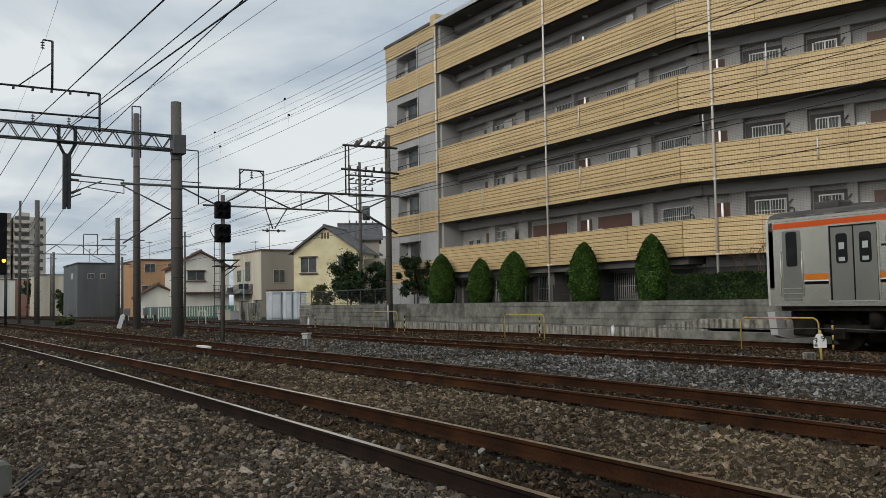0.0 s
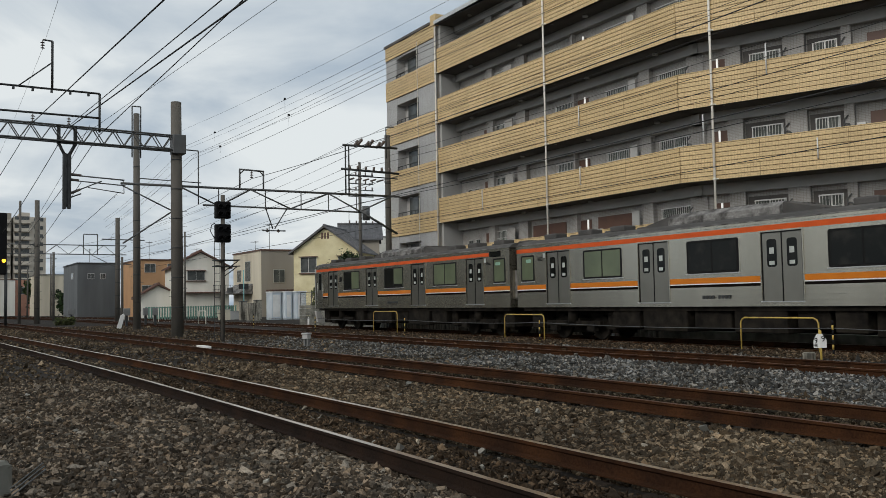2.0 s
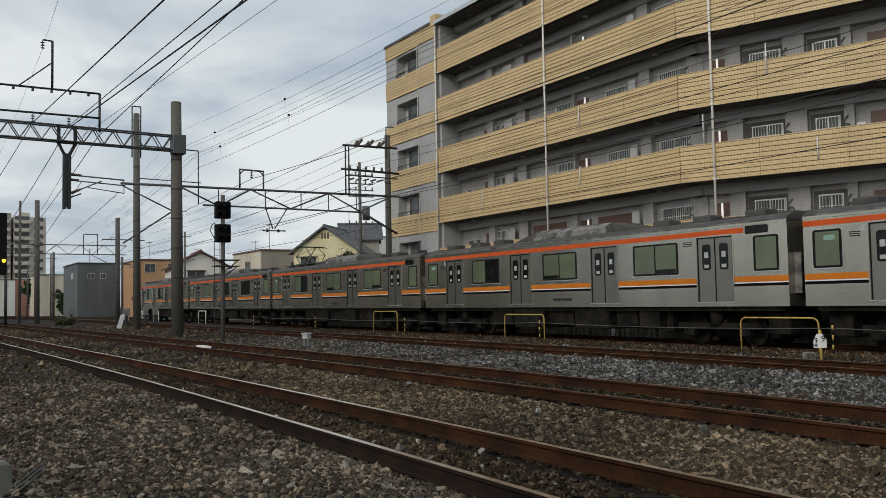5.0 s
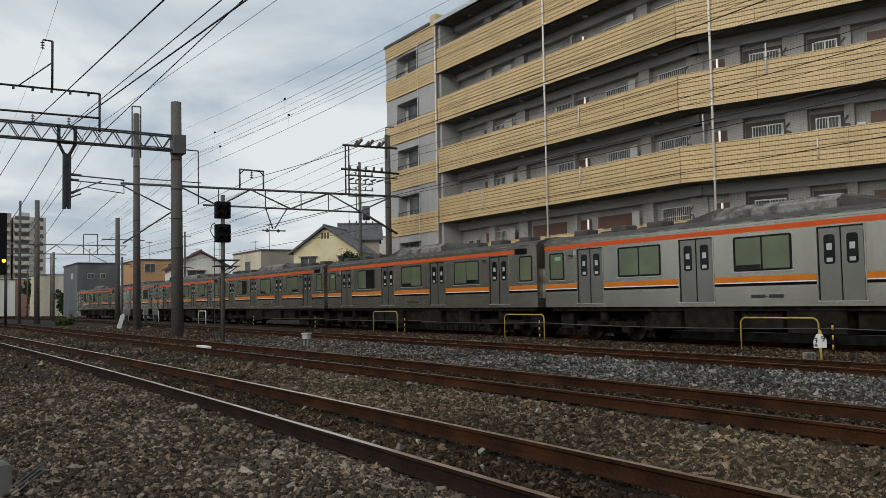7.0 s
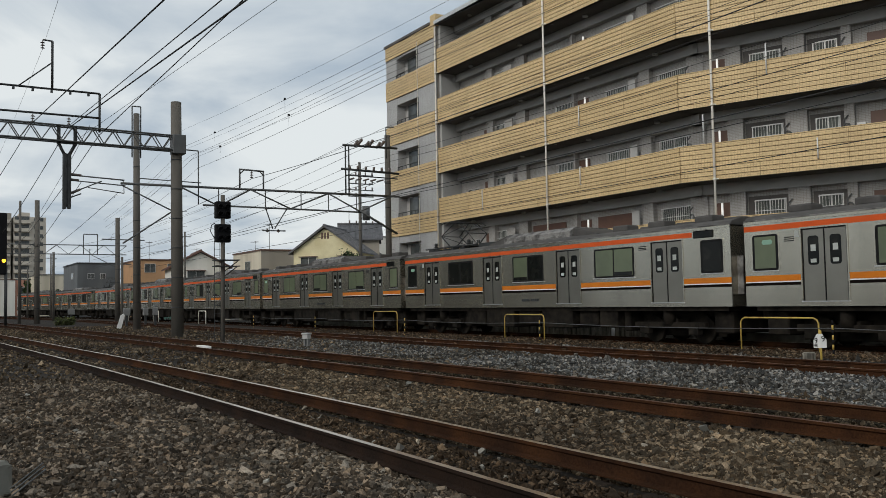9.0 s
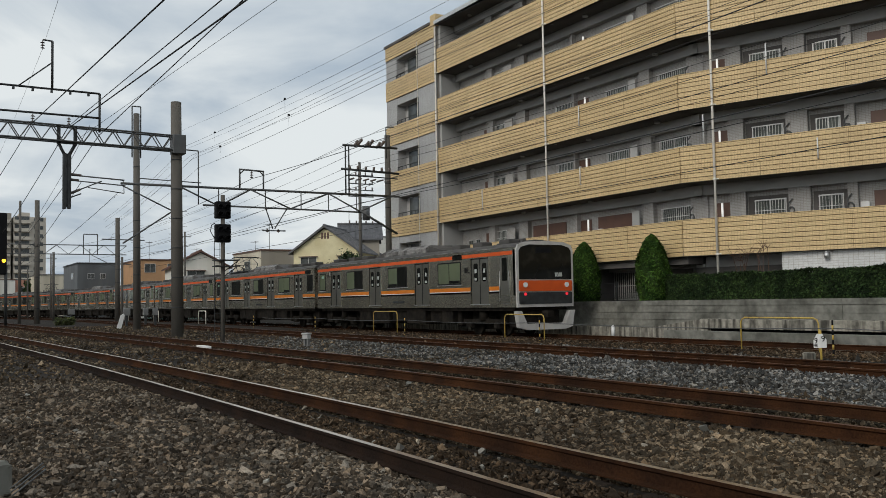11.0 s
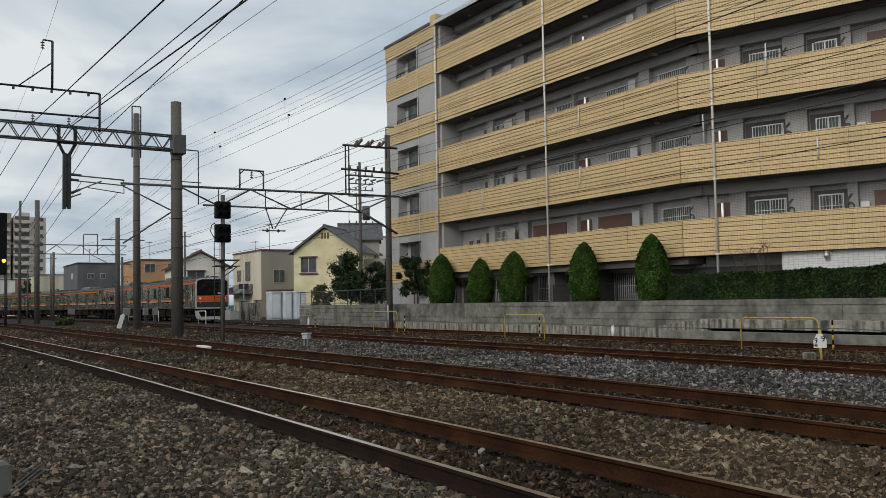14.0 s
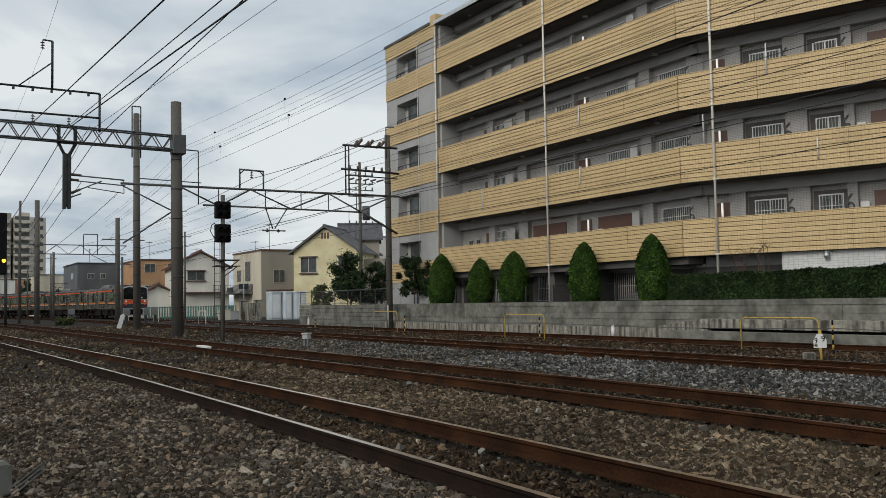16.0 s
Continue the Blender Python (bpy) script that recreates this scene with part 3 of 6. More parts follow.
        for x, y, w, h in ((-7.55, -0.8, 0.22, 0.06), (-6.9, -0.75, 0.3, 0.04), (-6.2, -0.8, 0.2, 0.1), (-5.5, -0.7, 0.35, 0.06), (-8.5, -0.5, 0.5, 0.12), (-4.1, -0.4, 1.1, 0.16)):
            box(gear, x - w / 2, x + w / 2, y - 0.16, y + 0.16, 3.6, 3.74 + h)
        for x in (-8.0, -5.2):
            rod(gear, (x, -0.7, 3.7), (x, -0.7, 4.1), 0.07, 8)
            for z in (3.82, 3.92, 4.02):
                rod(gear, (x, -0.7, z), (x, -0.7, z + 0.03), 0.11, 8)
        rod(gear, (-8.6, -0.9, 3.84), (-4.2, -0.9, 3.84), 0.03, 6)
        part("roof_switchgear", gear, M_DARKSTEEL, car, "dark switch boxes and insulators on the roof")
    # gangway at the ends that meet another car
    for e in ((-1,) if cab else (-1, 1)):
        g = bmesh.new()
        for i in range(3):
            x0, x1 = sorted((e * (9.75 + i * 0.085), e * (9.75 + i * 0.085 + 0.06)))
            box(g, x0, x1, -0.62, 0.62, 1.2, 3.35)
        part("gangway_bellows", g, M_RUBBER, car)
        x0, x1 = sorted((e * 9.74, e * 10.0))
        part("coupler", bx(x0, x1, -0.12, 0.12, 0.75, 1.0), M_UNDER, car)
        for s in (-1, 1):
            x0, x1 = sorted((e * 9.74, e * 9.95))
            part("end_guard", bx(x0, x1, min(s * 1.1, s * 1.14), max(s * 1.1, s * 1.14), 1.5, 2.6), M_ACGREY, car)
    if cab:
        rim = [(-1.38, 1.15), (-1.4, 1.6), (-1.4, 3.4), (-1.3, 3.6), (-0.95, 3.71), (0, 3.76), (0.95, 3.71), (1.3, 3.6), (1.4, 3.4), (1.4, 1.6), (1.38, 1.15)]
        bm = bmesh.new()
        prism(bm, rim, 9.6, 9.83)
        f = part("cab_front", bm, M_RIM, car, "pale rim round the cab end")
        bm = bmesh.new()
        prism(bm, [(-1.28, 2.24), (-1.28, 3.36), (-1.18, 3.5), (-0.8, 3.6), (0.8, 3.6), (1.18, 3.5), (1.28, 3.36), (1.28, 2.24)], 9.82, 9.86)
        part("cab_window", bm, M_DKGLASS, f, "black glazed cab front")
        bm = bmesh.new()
        prism(bm, rrect(0, 1.98, 2.6, 0.42, 0.05), 9.82, 9.865)
        part("front_band", bm, M_RED, f, "vermilion band across the cab front")
        bm = bmesh.new()
        prism(bm, rrect(0, 1.5, 2.6, 0.46, 0.05), 9.82, 9.86)
        part("lower_panel", bm, M_DARKSTEEL, f)
        part("destination_box", bx(9.85, 9.87, -0.5, 0.3, 3.28, 3.5), M_BLACK, f)
        part("emblem", bx(9.855, 9.872, 0.45, 0.8, 2.34, 2.5), M_PAPER, f)
        wp = bmesh.new()
        for y in (-0.6, 0.5):
            rod(wp, (9.88, y, 2.3), (9.88, y + 0.35, 2.85), 0.012, 5)
        part("wiper", wp, M_RUBBER, f)
        for s in (-1, 1):
            lm = bmesh.new()
            rod(lm, (9.85, s * 1.02, 2.02), (9.9, s * 1.02, 2.02), 0.1, 14)
            part("headlight", lm, M_WHITE, f, "round unlit headlight")
            lm = bmesh.new()
            rod(lm, (9.85, s * 1.02, 1.66), (9.89, s * 1.02, 1.66), 0.06, 14)
            part("tail_light", lm, M_TAIL, f, "glowing red tail light")
        bm = bmesh.new()
        prism(bm, [(-1.42, 1.0), (-1.3, 0.36), (-0.95, 0.26), (0.95, 0.26), (1.3, 0.36), (1.42, 1.0), (1.2, 1.0), (0.95, 0.5), (-0.95, 0.5), (-1.2, 1.0)], 9.62, 9.86)
        part("skirt", bm, M_RIM, f, "pale grey cab skirt")
        part("coupler", bx(9.7, 10.1, -0.15, 0.15, 0.72, 1.0, 0.03, 1), M_UNDER, f)
        part("aerial", bx(8.2, 8.5, -0.1, 0.1, 3.74, 3.95, 0.03, 1), M_ROOF, car)
    return car


def head(t):
    """How far along the far track the head of the train is."""
    return -16.385 - 15.944 * t + 0.0331 * t * t


def car_pose(u, flip=False):
    """The pose of a car with its middle at u: a chord across its two bogies."""
    ax, ay, _ = bend(u - 6.9, 21.46)
    bx_, by, _ = bend(u + 6.9, 21.46)
    a = math.degrees(math.atan2(by - ay, bx_ - ax))
    return pose((ax + bx_) / 2, (ay + by) / 2, CAR_Z, 0, 0, a + (180 if flip else 0))


def build_train():
    blinds = make_car("mid", ((0, 1),))
    order = [make_car("cab", ((2, 1), (1, 1)), (), True), make_car("mid", ((1, -1), (1, 1), (2, -1), (2, 1))), make_car("panto", ((0, 1),)), blinds,
             copy_thing(blinds, Matrix()), make_car("mid"), make_car("panto", ((0, -1), (0, 1), (1, 1)), (-1, 1)), make_car("cab", ((0, 1), (1, 1)))]
    order[0]["label"] = "leading stainless steel train car with orange and vermilion stripes"
    order[7]["label"] = "last stainless steel train car, black cab end with red tail lights"
    for i in (2, 6):
        order[i]["label"] = "stainless steel train car with a raised pantograph, on rails"
    return order


TRAIN = build_train()


# ---- retaining wall ----
def build_wall():
    w = tagged(new("retaining_wall"), "low stained grey concrete retaining wall beside the tracks", "wall", kind="structure")
    # board-marked courses
    for i, (z0, z1) in enumerate(((-0.3, 0.22), (0.22, 0.48), (0.48, 0.74), (0.74, 1.0), (1.0, 1.2))):
        bm = bmesh.new()
        x = -47.0
        while x < 30:
            box(bm, x + 0.006, min(x + 6.0, 30) - 0.006, 24.38 + 0.02 * (i % 2), 24.7, z0 + 0.008, z1 - 0.006)
            x += 6.0
        part("course", bm, M_WALL, w)
    part("backing", bx(-47, 30, 24.43, 24.72, -0.3, 1.19), M_WALL, w)
    part("soil_bed", bx(-60, 30, 24.72, 45, -0.4, 1.12), M_SOIL, w)

    # unseen wall, added so the far cars reflect something dark
    tagged(part("reflection_wall", bx(-260, -66, -14.4, -14, -0.4, 11.0), M_WALL), "unseen plain wall added behind the viewpoint to darken the train's reflections", "wall", kind="structure")


build_wall()

# ---- apartment building ----
FY = 26.05
LEVELS = [2.9, 5.8, 8.7, 11.62, 14.55]
BAND = 1.42
KX, KY = -25.0, FY
KA = radians(21.5)


def build_apartments():
    b = thing("apartment_building", 0, 0, 0, 0, "six-storey apartment block with yellow striped tiled balconies", "building")

    def place(seg, s, d, z):
        """seg 0: the straight face from x=-43.75 (s=0); seg 1: the face turned away past the kink. d: depth behind the face."""
        if seg == 0:
            return Vector((-43.75 + s, FY + d, z))
        return Vector((KX + s * math.cos(KA) - d * math.sin(KA), KY + s * math.sin(KA) + d * math.cos(KA), z))

    def sbox(bm, seg, s0, s1, d0, d1, z0, z1, mi=0):
        vs = [bm.verts.new(place(seg, s, d, z)) for z in (z0, z1) for s, d in ((s0, d0), (s1, d0), (s1, d1), (s0, d1))]
        for q in ((0, 3, 2, 1), (4, 5, 6, 7), (0, 1, 5, 4), (1, 2, 6, 5), (2, 3, 7, 6), (3, 0, 4, 7)):
            bm.faces.new([vs[i] for i in q]).material_index = mi

    def sb(seg, s0, s1, d0, d1, z0, z1):
        bm = bmesh.new()
        sbox(bm, seg, s0, s1, d0, d1, z0, z1)
        return bm

    L0, L1 = 18.75, 40.0
    for z in LEVELS + [17.45]:
        for seg, L in ((0, L0), (1, L1)):
            top = z > 17
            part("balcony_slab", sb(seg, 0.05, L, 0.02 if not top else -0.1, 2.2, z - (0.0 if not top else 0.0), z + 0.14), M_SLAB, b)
            part("beam", sb(seg, 0.05, L, 1.15, 1.45, z - 0.42, z), M_BEAM, b, "grey concrete beam under the slab")
    for z in LEVELS:
        for seg, L in ((0, L0), (1, L1)):
            pr = part("parapet", sb(seg, 0, L, 0.03, 0.16, z, z + BAND), M_GROOVE, b, "yellow tiled balcony parapet with dark grooves")
            n = 8
            h = BAND / n
            s = 0.0
            while s < L - 0.1:
                e = min(s + 3.12, L)
                for i in range(n):
                    part("tile_course", sb(seg, s + 0.005, e - 0.005, 0.0, 0.05, z + i * h + 0.0135, z + (i + 1) * h - 0.0135), M_TILE, pr)
                s = e
                if seg == 1 and s > 16:
                    part("tile_course", sb(seg, s, L, 0.0, 0.05, z, z + BAND), M_TILE, pr)
                    break
            part("coping", sb(seg, 0, L, -0.01, 0.18, z + BAND, z + BAND + 0.03), M_TILE, pr)
    # back wall of the balconies
    for seg, L in ((0, L0), (1, L1)):
        part("back_wall", sb(seg, -0.2, L, 1.45, 1.8, 0.9, 17.4), M_INNER, b)
    return b, place, sb


APT, apt_place, apt_box = build_apartments()


def fit_out_apartments():
    b, P, sb = APT, apt_place, apt_box

    def bars(seg, s0, s1, d, z0, z1, step=0.11, r=0.0095):
        bm = bmesh.new()
        n = max(2, int((s1 - s0) / step))
        for i in range(n + 1):
            s = s0 + (s1 - s0) * i / n
            rod(bm, P(seg, s, d, z0), P(seg, s, d, z1), r, 5)
        for z in (z0, z1, (z0 + z1) / 2):
            rod(bm, P(seg, s0 - 0.04, d, z), P(seg, s1 + 0.04, d, z), r * 1.3, 5)
        return bm

    def window(seg, s0, s1, z0, z1, grille=True):
        w = part("window", sb(seg, s0 - 0.05, s1 + 0.05, 1.40, 1.46, z0 - 0.05, z1 + 0.05), M_ALU, b, "aluminium window with a white grille" if grille else "aluminium window")
        m = (s0 + s1) / 2
        part("pane", sb(seg, s0, m - 0.02, 1.38, 1.42, z0, z1), M_FROST if grille else M_GLASS_DK, w)
        part("pane", sb(seg, m + 0.02, s1, 1.385, 1.42, z0, z1), M_FROST if grille else M_GLASS_DK, w)
        if grille:
            part("grille", bars(seg, s0, s1, 1.3, z0, z1), M_WHITE, w)

    rng = random.Random(4)
    for li, z in enumerate(LEVELS):
        f = z + 0.14
        for s0, s1 in ((1.0, 1.35), (1.75, 2.1)):
            window(0, s0, s1, f + 1.2, f + 1.7, False)
        for s0, s1 in ((4.02, 5.08), (16.35, 17.88)):
            window(0, s0, s1, f + 1.25, f + 2.0)
        if li > 0:
            window(0, 9.3 if li < 3 else 8.3, 10.6 if li < 3 else 9.6, f + 1.25, f + 2.0)
            window(0, 13.0, 14.3, f + 1.25, f + 2.0)
        part("flat_door", sb(0, 2.72, 3.22, 1.41, 1.46, f, f + 2.0), M_BROWN, b, "brown steel flat door")
        part("flat_door", sb(0, 10.9, 11.66, 1.41, 1.46, f, f + 2.0), M_BROWN, b, "brown steel flat door")
        part("partition_panel", sb(0, 5.29, 6.0, 1.0, 1.05, f, f + 2.05), M_INNER, b, "white balcony partition panel")
        part("partition_panel", sb(0, 14.85, 15.3, 1.0, 1.05, f, f + 2.05), M_BEAM, b, "white balcony partition panel")
        if li == 0:
            part("shutter", sb(0, 7.1, 9.75, 1.4, 1.46, f, f + 2.05), M_BROWN, b, "brown closed shutter")
            part("shutter", sb(0, 12.15, 14.75, 1.4, 1.46, f, f + 2.05), M_BROWN, b, "brown closed shutter")
        # piers between the flats
        for s0, s1 in ((3.3, 3.9), (6.1, 6.9), (10.7, 10.85), (15.3, 15.95)):
            part("pier", sb(0, s0, s1, 1.2, 1.46, f, z + 2.5), M_INNER, b)
        part("wall_lamp", tube([P(0, 11.79, 1.1, f + 1.32), P(0, 11.79, 1.1, f + 1.96)], 0.043, 10), M_CHROME, b, "bright chrome tubular wall lamp")
        # the face turned away
        part("flat_door", sb(1, 0.8, 1.45, 1.41, 1.46, f, f + 2.0), M_BROWN, b, "brown steel flat door")
        part("wall_lamp", tube([P(1, 1.22, 1.1, f + 1.34), P(1, 1.22, 1.1, f + 1.96)], 0.043, 10), M_CHROME, b, "bright chrome tubular wall lamp")
        for s0, s1, g0, g1 in ((2.16, 3.7, 2.46, 3.56), (4.6, 5.8, 4.84, 5.62)):
            # flat dark sheet on the wall, drawing a window recess's shade
            part("recess", sb(1, s0, s1, 1.43, 1.47, f + 0.9, f + 2.15), M_SLAB, b)
            window(1, g0, g1, f + 1.15, f + 1.95)
        for s0, s1 in ((1.5, 2.12), (3.75, 4.55), (5.85, 6.2)):
            part("pier", sb(1, s0, s1, 1.2, 1.46, f, z + 2.5), M_INNER, b)
        part("flat_door", sb(1, 6.7, 7.6, 1.41, 1.46, f, f + 2.0), M_BROWN, b, "brown steel flat door")
        part("meter_box", sb(1, 6.25, 6.55, 1.3, 1.46, f + 1.3, f + 1.62), M_WHITE, b)
        part("meter_box", sb(0, 12.2, 12.45, 1.3, 1.46, f + 1.25, f + 1.5), M_WHITE, b)
        for seg, s0 in ((1, 5.95), (1, 3.85), (0, 18.2)):
            # a bent flue pipe beside each kitchen window
            pts = [P(seg, s0 - 0.12 * math.cos(radians(40 * k)), 1.12, f + 1.48 + 0.13 * math.sin(radians(40 * k))) for k in range(9)]
            pts += [P(seg, s0 - 0.1, 1.12, f + 1.75), P(seg, s0 + 0.06, 1.14, f + 1.92)]
            part("flue_pipe", tube(pts, 0.028, 6), M_STEEL, b)
        # round lamps and hangers under the slab
        lm = bmesh.new()
        for s in (2.5, 7.2, 12.4, 16.8):
            rod(lm, P(0, s, 0.75, z + 2.82), P(0, s, 0.75, z + 2.9), 0.13, 10)
        part("soffit_lamp", lm, M_BEAM, b)
    # laundry-pole brackets on the parapets
    for seg, s, z0, z1 in ((0, 12.7, 9.2, 10.1), (1, 3.5, 9.6, 10.75), (1, 5.2, 6.2, 6.95), (0, 12.68, 6.5, 7.3), (1, 1.0, 7.3, 8.4), (0, 4.6, 6.1, 7.2)):
        bm = bmesh.new()
        rod(bm, P(seg, s, -0.06, z0), P(seg, s, -0.06, z1), 0.025, 6)
        rod(bm, P(seg, s, -0.06, z0), P(seg, s, 0.05, z0), 0.02, 6)
        rod(bm, P(seg, s, -0.06, z1), P(seg, s, 0.05, z1), 0.02, 6)
        part("laundry_bracket", bm, M_WHITE, b)
    # downspouts with brackets
    for seg, s, z0 in ((0, 10.26, 1.1), (1, 1.4, 1.1), (0, 0.0, 2.6)):
        bm = bmesh.new()
        rod(bm, P(seg, s, -0.1, z0), P(seg, s, -0.1, 18.5 if s else 17.3), 0.047, 10)
        d = part("downspout", bm, M_PIPE, b, "pale grey downspout")
        bk = bmesh.new()
        for z in LEVELS:
            rod(bk, P(seg, s, -0.1, z + 0.05), P(seg, s + 0.35, 0.3, z + 0.02), 0.03, 6)
            rod(bk, P(seg, s, -0.1, z - 0.02), P(seg, s, -0.1, z + 0.06), 0.075, 8)
        part("bracket", bk, M_PIPE, d)
    # the closed corner block beside the balconies
    x0, x1 = -50.1, -43.78
    part("corner_wall", bx(x0 + 0.02, x1, FY + 0.6, FY + 10, 0.9, 17.55), M_GREYTILE, b)
    wx0, wx1 = -48.7, -45.95
    strip = bmesh.new()
    box(strip, wx1, x1, FY, FY + 0.62, 0.9, 17.5)
    box(strip, x0, wx0, FY, FY + 0.62, 0.9, 17.5)
    part("corner_wall", strip, M_GREYTILE, b, "grey tiled wall")
    for li, z in enumerate(LEVELS + [17.45]):
        zb, zt = z - 0.42, z + 0.8
        if li == 5:
            zb, zt = 16.75, 17.6
        low = bmesh.new()
        if li < 5:
            box(low, wx0, wx1, FY + 0.02, FY + 0.58, (LEVELS[li - 1] + 2.05) if li else 0.9, zb)
        else:
            box(low, wx0, wx1, FY + 0.02, FY + 0.58, LEVELS[4] + 2.05, zb)
        part("lintel", low, M_GREYTILE, b)
        pr = part("tile_band", bx(x0 + 0.02, -43.85, FY - 0.03, FY + 0.58, zb, zt), M_GROOVE, b, "yellow tile band with dark grooves")
        n = 7 if li < 5 else 5
        h = (zt - zb) / n
        for i in range(n):
            part("tile_course", bx(x0, -43.83, FY - 0.06, FY, zb + i * h + 0.014, zb + (i + 1) * h - 0.014), M_TILE, pr)
        if li < 5:
            w = part("window", bx(wx0 + 0.5, wx1, FY + 0.53, FY + 0.61, zt, z + 2.0), M_ALU, b, "dark-framed sliding window behind a rail")
            part("pane", bx(wx0 + 0.55, wx0 + 1.6, FY + 0.5, FY + 0.55, zt + 0.06, z + 1.95), M_GLASS_DK, w)
            part("pane", bx(wx0 + 1.65, wx1 - 0.05, FY + 0.51, FY + 0.55, zt + 0.06, z + 1.95), M_GLASS_DK, w)
            rl = bmesh.new()
            rod(rl, (wx0, FY - 0.02, zt + 0.22), (wx1, FY - 0.02, zt + 0.22), 0.025, 6)
            for k in range(6):
                rod(rl, (wx0 + 0.02 + k * 0.54, FY - 0.02, zt), (wx0 + 0.02 + k * 0.54, FY - 0.02, zt + 0.22), 0.018, 5)
            part("window_rail", rl, M_DARKSTEEL, w)
    sp = bmesh.new()
    rod(sp, (-45.9, FY - 0.1, 1.2), (-45.9, FY - 0.1, 17.0), 0.018, 5)
    part("cable_conduit", sp, M_PIPE, b)
    part("roof_pier", bx(-44.3, -43.7, FY - 0.08, FY + 0.9, 17.4, 18.1), M_TILE, b)
    part("roof_slab", bx(x0 - 0.1, -44.35, FY - 0.12, FY + 10, 17.6, 17.75), M_SLAB, b)
    part("roof_edge", sb(0, 0, 18.75, -0.16, 0.1, 17.45, 17.66), M_ALU, b, "pale metal roof edge")
    part("roof_edge", sb(1, 0, 40, -0.16, 0.1, 17.45, 17.66), M_ALU, b, "pale metal roof edge")
    part("roof_body", sb(0, 0, 18.75, 0.3, 10, 17.58, 17.9), M_SLAB, b)
    part("end_wall", bx(-43.78, -43.55, FY + 0.17, FY + 2.0, 2.6, 17.4), M_BEAM, b)
    # ground floor: open storey with piers, its shade put into their dark colour; barred windows, the white tiled wing
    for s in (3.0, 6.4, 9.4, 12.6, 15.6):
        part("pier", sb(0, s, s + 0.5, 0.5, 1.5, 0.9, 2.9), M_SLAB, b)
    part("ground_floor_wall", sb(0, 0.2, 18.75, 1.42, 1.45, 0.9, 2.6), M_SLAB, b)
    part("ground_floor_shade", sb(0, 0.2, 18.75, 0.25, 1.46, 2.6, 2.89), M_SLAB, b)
    for s0, s1 in ((7.6, 9.2), (13.3, 15.0), (3.7, 4.6)):
        w = part("window", sb(0, s0, s1, 1.36, 1.44, 1.25, 2.45), M_GLASS_DK, b, "dark barred ground-floor window")
        part("grille", bars(0, s0, s1, 1.25, 1.25, 2.45, 0.13, 0.014), M_ALU, w)
    part("side_wing", sb(1, 3.7, 40, 0.25, 1.46, 0.9, 2.9), M_WHITETILE, b, "white tiled ground-floor wall")
    lm = bmesh.new()
    rod(lm, P(1, 5.3, 0.12, 2.62), P(1, 5.3, 0.12, 2.82), 0.1, 12)
    rod(lm, P(1, 5.3, 0.12, 2.82), P(1, 5.3, 0.12, 2.9), 0.1, 12, 0.04)
    part("bulkhead_lamp", lm, M_ALU, b, "domed metal wall lamp")
    # dark block standing for the shade of the open storey
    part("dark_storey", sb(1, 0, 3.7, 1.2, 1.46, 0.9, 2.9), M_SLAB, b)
    # body behind, closing the block
    part("rear_block", sb(0, -0.2, 18.0, 1.8, 10, 0.9, 17.58), M_INNER, b)
    part("rear_block", sb(1, 0.6, 40, 1.8, 10, 0.9, 17.58), M_INNER, b)


fit_out_apartments()


# ---- kerbs along the wall ----
def build_kerbs():
    k = tagged(new("kerb"), "pale stained concrete kerb at the foot of the wall", "kerb", kind="structure")
    bm = bmesh.new()
    x = -47.0
    while x < -25:
        box(bm, x + 0.005, min(x + 1.2, -24.9) - 0.005, 23.98 + random.uniform(-0.015, 0.015), 24.4, -0.4, 0.17 + random.uniform(-0.01, 0.01))
        x += 1.2
    part("kerb_stone", bm, M_WALL_LIGHT, k)
    bm = bmesh.new()
    prism(bm, [(-25.0, 0.17), (-22.3, 0.52), (-22.3, 0.3), (-22.0, 0.27), (-22.0, -0.4), (-25.0, -0.4)], 24.0, 24.39, "y")
    part("ramp", bm, M_WALL_LIGHT, k)
    part("duct_lid", bx(-22.3, 30, 23.95, 24.39, 0.2, 0.53, 0.01, 1), M_WALL_LIGHT, k)
    # black filler; the dark of the gap under the lid is its colour
    part("duct_gap_shade", bx(-22.0, 30, 24.15, 24.39, -0.3, 0.3), M_BLACK, k)
    part("duct_lip", bx(-23.6, 30, 23.45, 23.75, -0.4, 0.13, 0.01, 1), M_WALL, k)


build_kerbs()


# ---- masts, portals and wires ----
def mast(name, x, y, z0, z1, r0, r1, lean, label):
    m = thing(name, x, y, z0, 0, label, "railway mast", "overhead line masts")
    bm = bmesh.new()
    rod(bm, (0, 0, -0.4), (lean, 0, z1 - z0), r0, 16, r1)
    part("shaft", bm, M_CONC, m)
    for k in range(1, 7):
        z = (z1 - z0) * k / 8
        bm = bmesh.new()
        rod(bm, (lean * k / 8, 0, z - 0.025), (lean * k / 8, 0, z + 0.025), r0 + (r1 - r0) * k / 8 + 0.01, 14)
        part("band", bm, M_DARKSTEEL, m)
    bm = bmesh.new()
    for k in range(14):
        z = 2.0 + k * 0.38
        s = 1 if k % 2 else -1
        rod(bm, (0, 0, z), (0.1, s * (r0 + 0.14), z), 0.012, 5)
    part("step_bolt", bm, M_STEEL, m)
    return m


def insulator(bm, p, h=0.35, n=3):
    x, y, z = p
    rod(bm, (x, y, z), (x, y, z - h), 0.02, 6)
    for k in range(n):
        zz = z - h * (k + 0.7) / (n + 0.4)
        rod(bm, (x, y, zz + 0.025), (x, y, zz - 0.02), 0.04, 10, 0.1)


